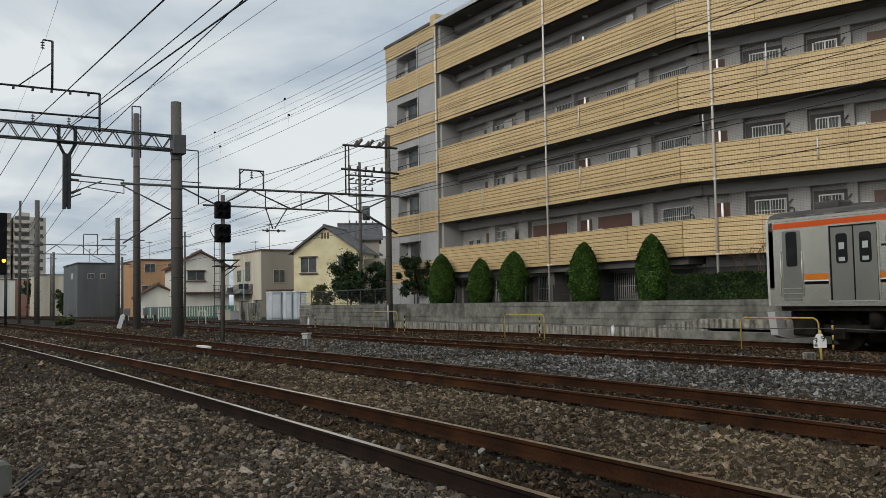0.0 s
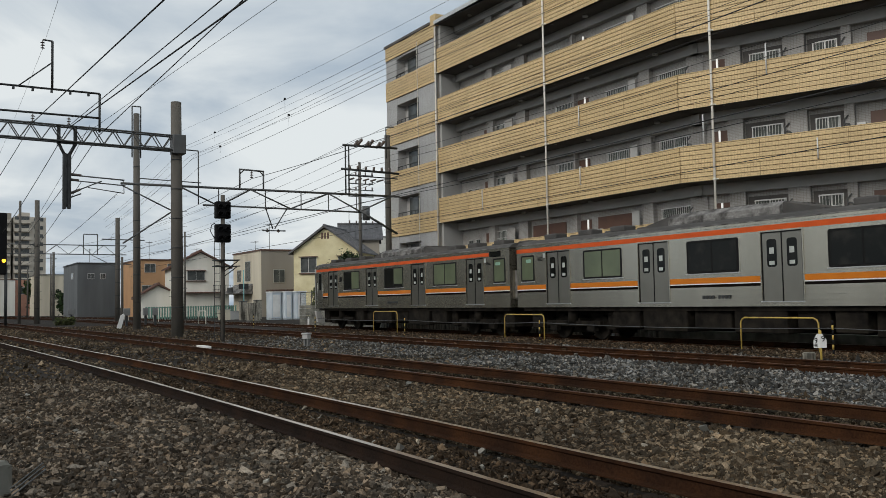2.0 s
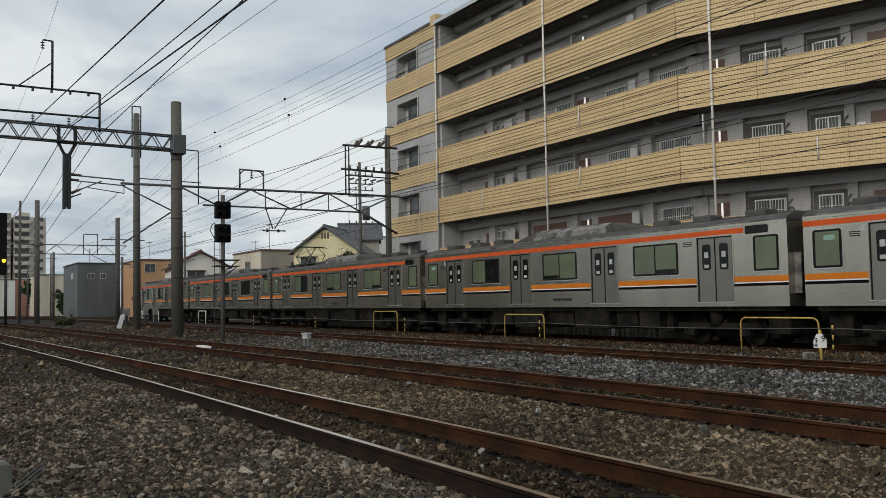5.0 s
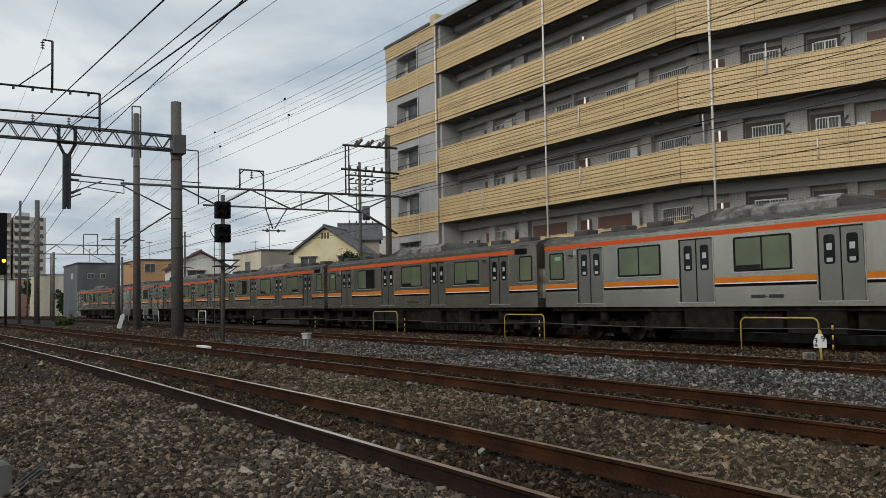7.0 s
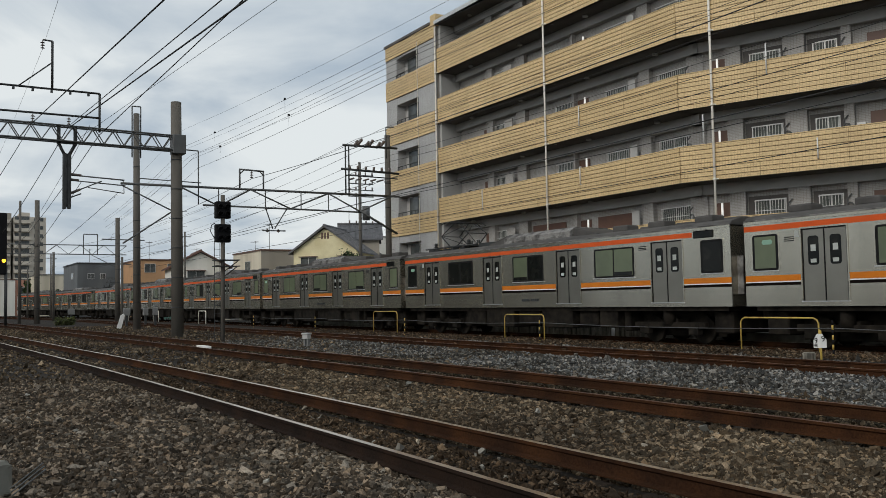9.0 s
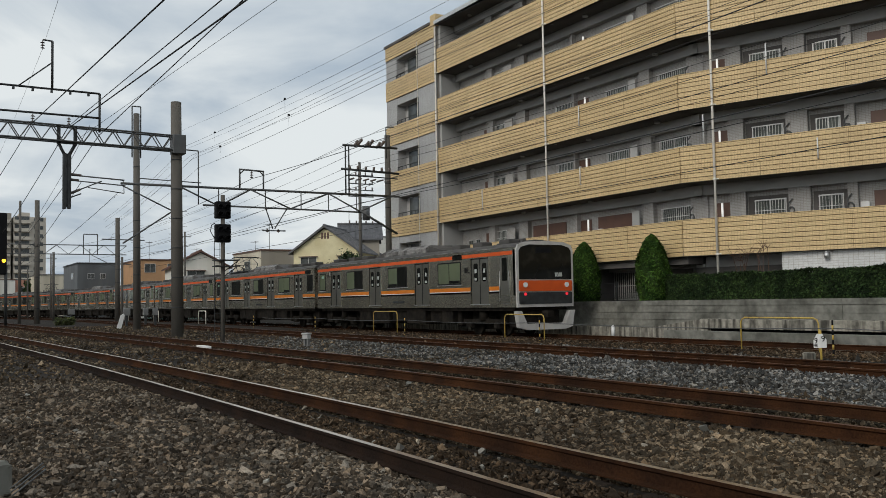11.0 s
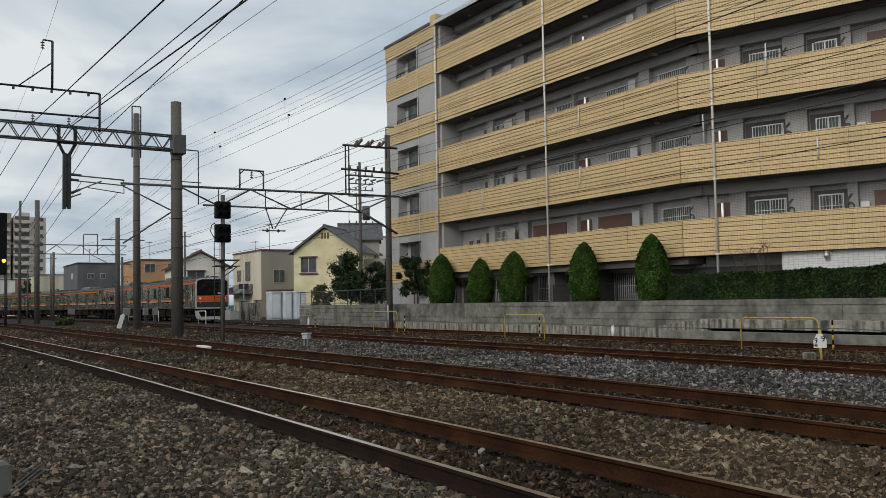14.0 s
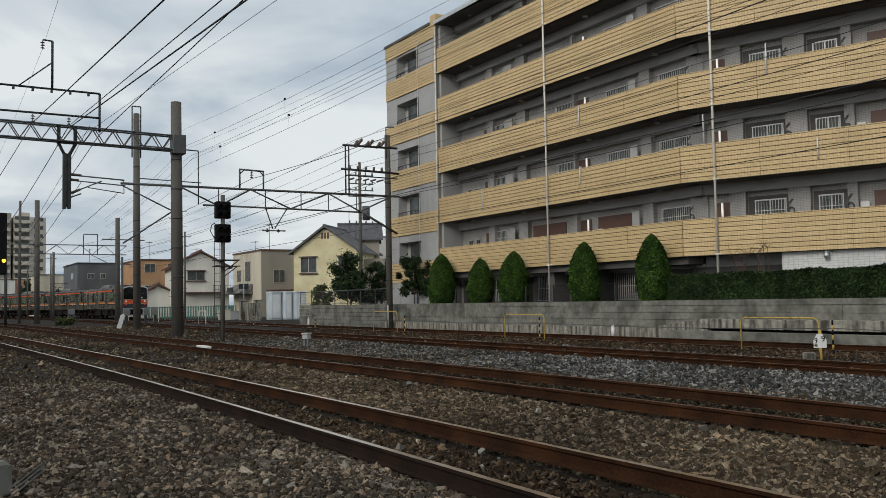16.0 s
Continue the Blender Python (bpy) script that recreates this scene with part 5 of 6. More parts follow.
    h = flat_house("house", -215.0, 19.4, 0, 8.0, 3.0, 7.6, M_H_PINK, M_H_PINK, "small salmon-coloured distant house", M_ACGREY)
    wall_window(h, "x", 1.5, 1.6, 4.4, 6.0, 0.0, False)
    # far tower block
    t = thing("tower_block", -330, 24.9, 0, 0, "distant brown-grey apartment tower with stacked balconies", "building")
    part("wall", bx(-20, 0, 4.0, 14.2, -0.3, 32.3), M_H_TOWER, t)
    part("stair_core", bx(-20, 0.6, -6.0, 3.4, -0.3, 33.4), M_H_GREY, t)
    part("roof_room", bx(-14, -4, 6.5, 9.5, 32.3, 34.2), M_H_TOWER, t)
    for k in range(11):
        z = 2.0 + k * 2.8
        part("balcony", bx(0, 1.6, 4.2, 9.4, z, z + 1.15), M_H_TOWER, t)
        part("window", bx(-0.05, 0.06, 4.6, 9.0, z + 1.2, z + 2.5), M_GLASS_DK, t)
        part("window", bx(-0.05, 0.06, 10.4, 11.4, z + 0.9, z + 2.1), M_GLASS_DK, t)
        part("window", bx(-0.05, 0.06, 12.3, 13.3, z + 0.9, z + 2.1), M_GLASS_DK, t)
        part("balcony", bx(0.6, 1.7, -5.5, 3.0, z, z + 1.1), M_H_TOWER, t)
    # sheds, fences
    for i, (y0, y1) in enumerate(((30.9, 31.9), (32.05, 32.7), (32.9, 33.9))):
        s = thing("shed", -85.0 + 0.8 * i, y0, 0, 0, "pale blue sheet-metal storage shed", "shed", "storage sheds")
        part("body", bx(-1.6, 0, 0, y1 - y0, -0.3, 2.45), M_BLUEWHITE, s)
        part("door", bx(0.0, 0.03, 0.12, (y1 - y0) - 0.12, 0.0, 2.2), M_WHITE, s)
        part("lid", bx(-1.7, 0.1, -0.05, (y1 - y0) + 0.05, 2.45, 2.56), M_WHITE, s)
    w = thing("garden_wall", -61.3, 24.4, 0, 0, "dark stained concrete block wall carrying a mesh fence", "wall")
    for r in range(6):
        part("course", bx(0.0, 14.3, 0.0 + 0.006 * (r % 2), 0.2, -0.3 + r * 0.25, -0.3 + r * 0.25 + 0.235), M_WALL, w)
    f = thing("mesh_fence", -61.3, 24.5, 1.2, 0, "grey steel mesh fence on the block wall", "fence")
    bm = bmesh.new()
    for k in range(8):
        part("post", bx(k * 2.04 - 0.025, k * 2.04 + 0.025, -0.02, 0.02, -0.05, 0.92), M_STEEL, f)
    rod(bm, (0, 0, 0.92), (14.3, 0, 0.92), 0.025, 6)
    rod(bm, (0, 0, 0.06), (14.3, 0, 0.06), 0.015, 6)
    part("rail", bm, M_STEEL, f)
    bm = bmesh.new()
    for k in range(100):
        x = k * 0.142
        rod(bm, (x, 0, 0.05), (x, 0, 0.92), 0.004, 3, cap=False)
    for k in range(1, 8):
        rod(bm, (0, 0, 0.11 * k), (14.3, 0, 0.11 * k), 0.004, 3, cap=False)
    part("mesh", bm, M_STEEL, f)
    f = thing("mesh_fence", -105.0, 23.0, -0.32, 0, "pale green slatted fence before the houses", "fence")
    for k in range(36):
        part("slat", bx(-0.02, 0.02, k * 0.3, k * 0.3 + 0.17, 0.05, 1.55), M_GREENFENCE, f)
    for z in (0.25, 1.4):
        part("rail", bx(-0.06, -0.02, 0, 10.7, z, z + 0.08), M_GREENFENCE, f)
    # utility pole with a transformer behind the portal
    p = thing("utility_pole", -75.0, 36.0, 0, 0, "concrete utility pole with transformer and cross-arms", "utility pole")
    bm = bmesh.new()
    rod(bm, (0, 0, -0.3), (0, 0, 14.5), 0.2, 12, 0.13)
    part("shaft", bm, M_CONC, p)
    bm = bmesh.new()
    rod(bm, (0.35, 0.45, 9.0), (0.35, 0.45, 10.3), 0.36, 12)
    part("transformer", bm, M_STEEL, p, "grey can transformer")
    for z in (8.6, 11.2, 11.8, 12.4, 13.2):
        part("cross_arm", bx(-0.05, 0.05, -1.2, 1.4, z, z + 0.09), M_STEEL, p)
    ins = bmesh.new()
    for z in (8.7, 11.3, 11.9, 12.5, 13.3):
        for y in (-1.1, -0.4, 0.6, 1.3):
            rod(ins, (0, y, z), (0, y, z + 0.25), 0.07, 6)
    part("insulator", ins, M_INSUL, p)
    for x, y, z in ((-100.0, 26.2, 9.6), (-110, 22.9, 6.6), (-72, 14.0, 5.2), (-128, 15.8, 8.5), (-140, 14.2, 7.2)):
        p = thing("utility_pole", x, y, 0, 0, "thin dark utility pole beside the tracks", "utility pole")
        bm = bmesh.new()
        rod(bm, (0, 0, -0.3), (0, 0, z), 0.12, 10, 0.09)
        part("shaft", bm, M_CONC, p)
        part("cross_arm", bx(-0.04, 0.04, -0.7, 0.7, z - 0.6, z - 0.52), M_STEEL, p)


build_houses()


def build_clutter():
    # aerials on the roofs
    for x, y, z, h in ((-99, 46, 10.4, 2.2), (-108, 39, 8.0, 3.6), (-122, 33.6, 6.8, 2.4), (-139, 31, 8.2, 3.0), (-155, 25, 8.3, 2.6), (-112, 38.5, 8.0, 1.6)):
        a = thing("tv_aerial", x, y, z, random.uniform(0, 90), "thin metal television aerial on a roof", "aerial", "roof aerials")
        bm = bmesh.new()
        rod(bm, (0, 0, -0.4), (0, 0, h), 0.035, 5)
        part("pole", bm, M_STEEL, a)
        bm = bmesh.new()
        rod(bm, (-0.7, 0, h - 0.15), (0.7, 0, h - 0.15), 0.02, 4)
        for k in range(6):
            rod(bm, (-0.6 + k * 0.24, -0.45 + 0.03 * k, h - 0.15), (-0.6 + k * 0.24, 0.45 - 0.03 * k, h - 0.15), 0.014, 4)
        part("element", bm, M_STEEL, a)
    # turquoise lamp standard, yard walls, gate pillars, bins
    p = thing("street_lamp", -95.0, 31.3, -0.3, 0, "slender turquoise street lamp before the shop", "street lamp")
    bm = bmesh.new()
    rod(bm, (0, 0, 0), (0, 0, 5.4), 0.08, 10, 0.06)
    part("pole", bm, mat("turquoise_paint", (0.2, 0.42, 0.42), 0.5), p)
    part("sign", bx(-0.04, 0.04, -0.55, 0.55, 3.3, 3.9, 0.02, 1), M_DARKSTEEL, p)
    for x, y0, y1, z, m in ((-92.0, 28.4, 30.8, 0.6, M_BEAM), (-90.0, 27.0, 28.2, 0.8, M_H_BEIGE), (-88.0, 29.6, 30.6, 0.9, M_BEAM)):
        w = thing("yard_wall", x, y0, -0.3, 0, "weathered low concrete yard wall", "wall", "yard walls")
        part("panel", bx(-0.12, 0.12, 0, y1 - y0, 0, z + 0.3), m, w)
        part("cap", bx(-0.16, 0.16, -0.03, y1 - y0 + 0.03, z + 0.3, z + 0.36), M_BEAM, w)
    for x, y, h in ((-87.0, 28.6, 1.6), (-86.5, 29.4, 1.3), (-84.0, 28.9, 0.9), (-91.0, 31.5, 1.7)):
        c = thing("equipment_cabinet", x, y, -0.3, 0, "weathered cream metal cabinet by the yard", "equipment box", "track-side cabinets")
        part("cabinet", bx(-0.3, 0.3, -0.35, 0.35, 0.0, h + 0.3, 0.02, 1), M_WALL_LIGHT, c)
        part("lid", bx(-0.34, 0.34, -0.39, 0.39, h + 0.3, h + 0.36), M_STEEL, c)
    # air conditioners outside the houses
    for x, y, z in ((-104.6, 38.0, 0.2), (-117.6, 36.0, 0.2), (-134.6, 30.6, 0.2), (-104.6, 41.4, 3.1)):
        c = thing("air_conditioner", x, y, z - 0.5, 0, "white outdoor air-conditioning unit", "air conditioner", "outdoor units")
        part("case", bx(-0.15, 0.15, -0.4, 0.4, 0.05, 0.65, 0.02, 1), M_WHITE, c)
        bm = bmesh.new()
        rod(bm, (0.15, 0.05, 0.35), (0.17, 0.05, 0.35), 0.22, 14)
        part("fan_grille", bm, M_DARKSTEEL, c)
        part("stand", bx(-0.12, 0.12, -0.35, 0.35, -0.3, 0.05), M_STEEL, c)
    # roof tank and balcony of the white house
    b = thing("roof_balcony", -118.2, 35.6, 2.9, -8, "rusty steel balcony on the white house", "balcony")
    part("deck", bx(0, 1.1, -1.0, 1.6, 0, 0.1), M_STEEL, b)
    for k in range(9):
        part("baluster", bx(1.06, 1.1, -1.0 + k * 0.32, -0.96 + k * 0.32, 0.1, 1.0), M_STEEL, b)
    part("handrail", bx(1.04, 1.12, -1.0, 1.6, 1.0, 1.06), M_STEEL, b)


build_clutter()


# ---- planting ----
def leaves(place, count, size, seed, squash=1.0):
    """Many small leaf blades, each a bent pair of triangles, at places that place(rng) gives with an outward way."""
    rng = np.random.default_rng(seed)
    V = np.zeros((count, 4, 3))
    for i in range(count):
        p, o = place(rng)
        o = Vector(o) + Vector(rng.normal(0, 0.45, 3))
        o.normalize()
        t = o.orthogonal()
        t.rotate(Matrix.Rotation(rng.uniform(0, 6.283), 3, o))
        u = o.cross(t)
        s = size * rng.uniform(0.6, 1.4)
        c = Vector(p)
        V[i] = [c - t * s * 0.35, c + u * s * 0.5 * squash + o * s * 0.15, c + t * s * 0.35 + o * s * 0.1, c - u * s * 0.5 * squash]
    idx = np.arange(count)[:, None] * 4
    faces = np.concatenate([idx + np.array([[0, 3, 1]]), idx + np.array([[3, 2, 1]])])
    return V.reshape(-1, 3), faces


def leaf_part(name, v, f, material, parent):
    me = bpy.data.meshes.new(name)
    me.from_pydata(v.tolist(), [], f.tolist())
    me.materials.append(material)
    ob = new(name, me)
    ob.parent = parent
    return ob


def cypress(x, y, z0, z1, r, seed):
    t = thing("cypress_shrub", x, y, z0, 0, "clipped bullet-shaped green cypress behind the wall", "shrub", "cypresses along the wall")
    H = z1 - z0
    lump = [Vector((random.uniform(-1, 1), random.uniform(-1, 1), random.uniform(0, 1))) for _ in range(14)]

    def radius(h):
        return r * (0.80 + 0.22 * math.sin(min(h / 0.45, 1) * 1.57)) * max(0.0, 1 - max(0.0, (h - 0.3) / 0.7) ** 1.9) ** 0.62

    bm = bmesh.new()
    prev = None
    for k in range(9):
        h = k / 8
        rr = max(0.02, radius(h) * 0.86)
        ring = [bm.verts.new((rr * math.cos(a * 0.5236), rr * math.sin(a * 0.5236), h * H * 0.97 + 0.03)) for a in range(12)]
        if prev:
            for a in range(12):
                bm.faces.new((prev[a], prev[(a + 1) % 12], ring[(a + 1) % 12], ring[a]))
        prev = ring
    part("inner_foliage", bm, M_HEDGE, t)

    def place(rng):
        h = rng.uniform(0.0, 1.0) ** 0.9
        a = rng.uniform(0, 6.283)
        w = radius(h) * (0.9 + 0.13 * math.sin(3 * a + 7 * h + seed) * math.sin(9 * h + 2 * a) + rng.normal(0, 0.055))
        return (w * math.cos(a), w * math.sin(a), h * H + rng.normal(0, 0.02)), (math.cos(a), math.sin(a), 0.5 + h)

    v, f = leaves(place, 17000, 0.055, seed, 1.5)
    leaf_part("foliage", v, f, M_TREE, t)
    bm = bmesh.new()
    rod(bm, (0, 0, -0.1), (0, 0, 0.6), 0.06, 8)
    part("trunk", bm, M_BARK, t)


def crown_tree(name, x, y, z0, z1, r, seed, material, label, count=5000, leaf=0.16, trunk=0.09):
    t = thing(name, x, y, z0, 0, label, "tree", "trees by the fence")
    rng = random.Random(seed)
    H = z1 - z0
    blobs = [(Vector((rng.uniform(-0.85, 0.85) * r, rng.uniform(-0.85, 0.85) * r, H * rng.uniform(0.28, 0.92))), r * rng.uniform(0.14, 0.36)) for _ in range(34)]
    bm = bmesh.new()
    rod(bm, (0, 0, -0.3), (0.05, 0.05, H * 0.4), trunk, 8, trunk * 0.7)
    for c, q in blobs:
        rod(bm, (0.03, 0.03, H * 0.3), c, trunk * 0.45, 5, 0.015)
    part("trunk", bm, M_BARK, t)

    def place(g):
        c, q = blobs[g.integers(len(blobs))]
        d = Vector(g.normal(0, 1, 3)).normalized()
        return c + Vector(g.normal(0, 0.55, 3)) * q, d * 0.8 + Vector((0, 0, 0.5))

    v, f = leaves(place, count, leaf, seed, 1.4)
    leaf_part("crown", v, f, material, t)


def build_planting():
    for x, z1, r, s in ((-42.3, 3.9, 0.78, 1), (-38.35, 3.45, 0.7, 2), (-35.35, 3.65, 0.77, 3), (-30.05, 3.75, 0.71, 4), (-25.9, 3.8, 0.7, 5)):
        cypress(x, 25.25, 1.12, z1, r, s)
    crown_tree("tree", -45.7, 25.35, 1.0, 4.0, 0.85, 11, M_BUSH, "sparse dark-leaved tree at the block's corner", 13000, 0.08, 0.04)
    crown_tree("tree", -66.0, 30.7, 0.0, 5.5, 1.45, 12, M_BUSH, "bushy dark green tree behind the mesh fence", 19000, 0.105)
    crown_tree("tree", -66.0, 33.5, 0.0, 5.1, 0.95, 13, M_BUSH, "bushy dark green tree behind the mesh fence", 13000, 0.105)
    crown_tree("bush", -70.0, 30.0, 0.0, 2.9, 0.9, 14, M_LIME, "pale yellow-green bush behind the fence", 2600, 0.13, 0.04)
    crown_tree("bush", -84.0, 11.6, -0.3, 0.35, 0.8, 16, M_LIME, "low yellow-green weeds beside the rails", 1500, 0.12, 0.02)
    crown_tree("tree", -198.0, 22.6, -0.3, 7.6, 3.2, 17, M_BUSH, "distant dark green tree among the houses", 3000, 0.4, 0.2)
    crown_tree("tree", -178.0, 25.2, -0.3, 4.6, 2.4, 18, M_BUSH, "distant dark green tree among the houses", 2200, 0.35, 0.15)
    # hedge
    h = thing("hedge", -24.9, 24.95, 1.12, 0, "long clipped dark green hedge on top of the wall", "hedge")
    part("inner_foliage", bx(0.1, 20, 0.1, 0.6, 0, 0.93), M_HEDGE, h)

    def place(g):
        k = g.uniform()
        x = g.uniform(0, 12.0)
        bumpy = 0.025 * math.sin(2.3 * x) + 0.02 * math.sin(5.1 * x + 1)
        if k < 0.62:
            return (x, 0.04 + bumpy + g.normal(0, 0.03), g.uniform(0, 1.0)), (0, -1, 0.4)
        if k < 0.95:
            return (x, g.uniform(0.0, 0.7), 0.98 + bumpy + g.normal(0, 0.03)), (0, -0.2, 1)
        return (g.normal(0, 0.04), g.uniform(0, 0.7), g.uniform(0, 1.05)), (-1, 0, 0.3)

    v, f = leaves(place, 42000, 0.055, 21, 1.2)
    leaf_part("foliage", v, f, M_HEDGE, h)
    # bare shrub in front of the dark storey
    t = thing("bare_shrub", -21.6, 25.75, 1.1, 0, "leafless brown shrub behind the hedge", "shrub")
    rng = random.Random(8)
    bm = bmesh.new()
    for k in range(9):
        p = Vector((rng.uniform(-0.9, 0.9), 0, 0))
        d = Vector((rng.uniform(-0.35, 0.35), rng.uniform(-0.15, 0.15), 1)).normalized()
        q = p + d * rng.uniform(1.5, 1.9)
        rod(bm, p, q, 0.018, 5, 0.01)
        for m in range(5):
            e = q + Vector((rng.uniform(-0.45, 0.45), rng.uniform(-0.2, 0.2), rng.uniform(0.0, 0.4)))
            rod(bm, q, e, 0.009, 4, 0.004)
    part("twig", bm, mat("reddish_twig", (0.16, 0.09, 0.06), 0.9), t)


build_planting()


# ---- line-side things ----
def build_lineside():
    for x0, x1, z in ((-16.62, -14.2, 0.74), (-27.86, -25.4, 0.78), (-39.07, -36.6, 0.88)):
        g = thing("guard_rail", x0, 19.4, -0.2, 0, "yellow painted steel hoop barrier beside the track", "barrier", "yellow hoop barriers")
        w = x1 - x0
        zz = z + 0.2
        bm = tube([(0, 0, -0.2), (0, 0, zz - 0.14), (0.04, 0, zz - 0.05), (0.14, 0, zz), (w - 0.14, 0, zz), (w - 0.04, 0, zz - 0.05), (w, 0, zz - 0.14), (w, 0, -0.2)], 0.021, 8)
        part("hoop", bm, M_YELLOW, g)
    for x, y in ((-70.0, 19.4), (-85.3, 19.4), (-98.0, 19.3)):
        g = thing("guard_rail", x, y, -0.2, 0, "pale steel hoop barrier beside the track", "barrier", "yellow hoop barriers")
        part("hoop", tube([(0, 0, -0.2), (0, 0, 1.0), (0.1, 0, 1.08), (1.9, 0, 1.08), (2.0, 0, 1.0), (2.0, 0, -0.2)], 0.032, 8), M_PIPE, g)
    # striped posts and the rope between them
    xs = (-3.0, -13.24, -24.62, -34.4, -44.5, -54.5)
    for x in xs:
        p = thing("marker_post", x, 18.6, -0.2, 0, "black and yellow striped marker post", "post", "striped marker posts")
        for k in range(8):
            bm = bmesh.new()
            rod(bm, (0, 0, k * 0.115 - (0.1 if k == 0 else 0)), (0, 0, (k + 1) * 0.115), 0.023, 8)
            part("band", bm, M_BLACK if k % 2 else M_YELLOW, p)
    r = []
    for a, b in zip(xs, xs[1:]):
        for k in range(6):
            t = k / 6
            r.append((a + (b - a) * t, 18.6, 0.53 - 0.28 * t * (1 - t)))
    tagged(part("guard_rope", tube(r, 0.011, 5), M_STEEL), "thin grey rope strung between the striped posts", "rope")
    for x, y, z, h in ((-58.15, 23.81, -0.25, 0.62), (-26.60, 23.7, -0.04, 0.3)):
        p = thing("marker_stub", x, y, z, 0, "short pale marker stub beside the far track", "post", "marker stubs")
        bm = bmesh.new()
        rod(bm, (0, 0, -0.2), (0, 0, h * 0.8), 0.07, 10)
        rod(bm, (0, 0, h * 0.8), (0, 0, h), 0.07, 10, 0.03)
        part("stub", bm, M_WHITE, p)
    bm = bmesh.new()
    rod(bm, (0, 0, 0), (0, 0, 1.35), 0.03, 8)
    c = thing("conduit", -45.6, 23.58, -0.2, 0, "white plastic conduit at the foot of the slim mast", "pipe")
    part("pipe", bm, M_WHITE, c)
    # low fence on top of the retaining wall
    f = thing("garden_fence", -44.5, 24.95, 1.12, 0, "low black post and wire fence among the cypresses", "fence")
    for k in range(10):
        part("post", bx(k * 2.1 - 0.03, k * 2.1 + 0.03, -0.03, 0.03, 0, 0.85), M_DARKSTEEL, f)
    for z in (0.4, 0.8):
        bm = bmesh.new()
        rod(bm, (0, 0, z), (18.9, 0, z), 0.004, 5)
        part("wire", bm, M_DARKSTEEL, f)
    # car-stop board with a figure
    s = thing("stop_board", -12.51, 17.1, -0.2, 0, "white folded number board on a short post", "sign")
    bm = bmesh.new()
    rod(bm, (0, 0.04, -0.1), (0, 0.04, 0.75), 0.025, 8)
    part("post", bm, M_YELLOW, s)
    for rz, nm in ((-8, "face"), (58, "face")):
        bm = bmesh.new()
        prism(bm, [(-0.0, 0.36), (0.15, 0.36), (0.15, 0.54), (0.06, 0.67), (0.0, 0.67)] if rz > 0 else [(-0.16, 0.36), (0.0, 0.36), (0.0, 0.67), (-0.06, 0.67), (-0.16, 0.52)], -0.012, 0.012, "y")
        f = part(nm, bm, M_WHITE, s)
        f.matrix_basis = pose(0, 0, 0, 0, 0, rz)
        cu = bpy.data.curves.new("figure", "FONT")
        cu.body, cu.size, cu.extrude, cu.align_x = "9", 0.185, 0.003, "CENTER"
        me_ob = new("tmp", cu)
        me = bpy.data.meshes.new_from_object(me_ob.evaluated_get(bpy.context.evaluated_depsgraph_get()))
        bpy.data.objects.remove(me_ob)
        me.materials.append(M_BLACK)
        n = new("figure", me)
        n.parent = f
        n.matrix_basis = pose(0.075 if rz > 0 else -0.08, -0.018, 0.5 if rz > 0 else 0.455, 90, 0, 0)
        if rz < 0:
            part("small_mark", bx(-0.13, -0.05, -0.018, -0.012, 0.39, 0.44), M_STEEL, f)
    c = thing("concrete_marker", -12.9, 17.25, -0.2, 12, "small pale concrete block in the ballast", "marker")
    part("block", bx(-0.12, 0.12, -0.08, 0.08, -0.1, 0.24, 0.015, 1), M_WALL_LIGHT, c)
    # colour-light signal
    s = thing("railway_signal", -35.75, 10.9, -0.2, 0, "black two-headed railway signal on a post with a ladder", "signal")
    bm = bmesh.new()
    rod(bm, (0, 0, -0.3), (0.05, 0, 6.05), 0.085, 12)
    part("post", bm, M_CONC, s)
    for z0, z1 in ((5.08, 5.78), (4.1, 4.85)):
        h = part("signal_head", bx(-0.12, 0.16, -0.32, 0.32, z0, z1, 0.05, 2), M_BLACK, s)
        for y in (-0.15, 0.15):
            for z in (z0 + 0.2, z1 - 0.2):
                bm = bmesh.new()
                rod(bm, (0.16, y, z), (0.3, y, z - 0.02), 0.095, 10, cap=False)
                part("hood", bm, M_BLACK, h)
    bm = bmesh.new()
    for y in (-0.28, -0.05):
        rod(bm, (-0.2, y, 0.0), (-0.2, y, 4.2), 0.015, 5)
    for k in range(12):
        rod(bm, (-0.2, -0.28, 0.2 + k * 0.33), (-0.2, -0.05, 0.2 + k * 0.33), 0.01, 4)
    part("ladder", bm, M_DARKSTEEL, s)
    bm = bmesh.new()
    for z in (3.1, 3.35):
        box(bm, -0.3, 0.3, -0.35, 0.65, z, z + 0.04)
    rod(bm, (0, 0.6, 3.1), (0, 0.05, 2.7), 0.02, 5)
    rod(bm, (0, 0.65, 3.35), (0, 0.05, 2.9), 0.02, 5)
    part("platform", bm, M_DARKSTEEL, s)
    cb = tube([(0, -0.3, 4.9), (0, -0.45, 4.8), (0, -0.5, 4.55), (0, -0.35, 4.3), (0, -0.1, 4.1)], 0.018, 6)
    part("cable", cb, M_BLACK, s)
    # distant signal at the curve
    s = thing("railway_signal", -80.0, 6.3, -0.2, 0, "black railway signal with a lit amber lamp", "signal")
    bm = bmesh.new()
    rod(bm, (0, 0.2, -0.3), (0, 0.2, 5.0), 0.12, 10)
    part("post", bm, M_DARKSTEEL, s)
    h = part("signal_head", bx(-0.1, 0.2, -0.8, 0.25, 4.3, 9.35, 0.1, 2), M_BLACK, s)
    bm = bmesh.new()
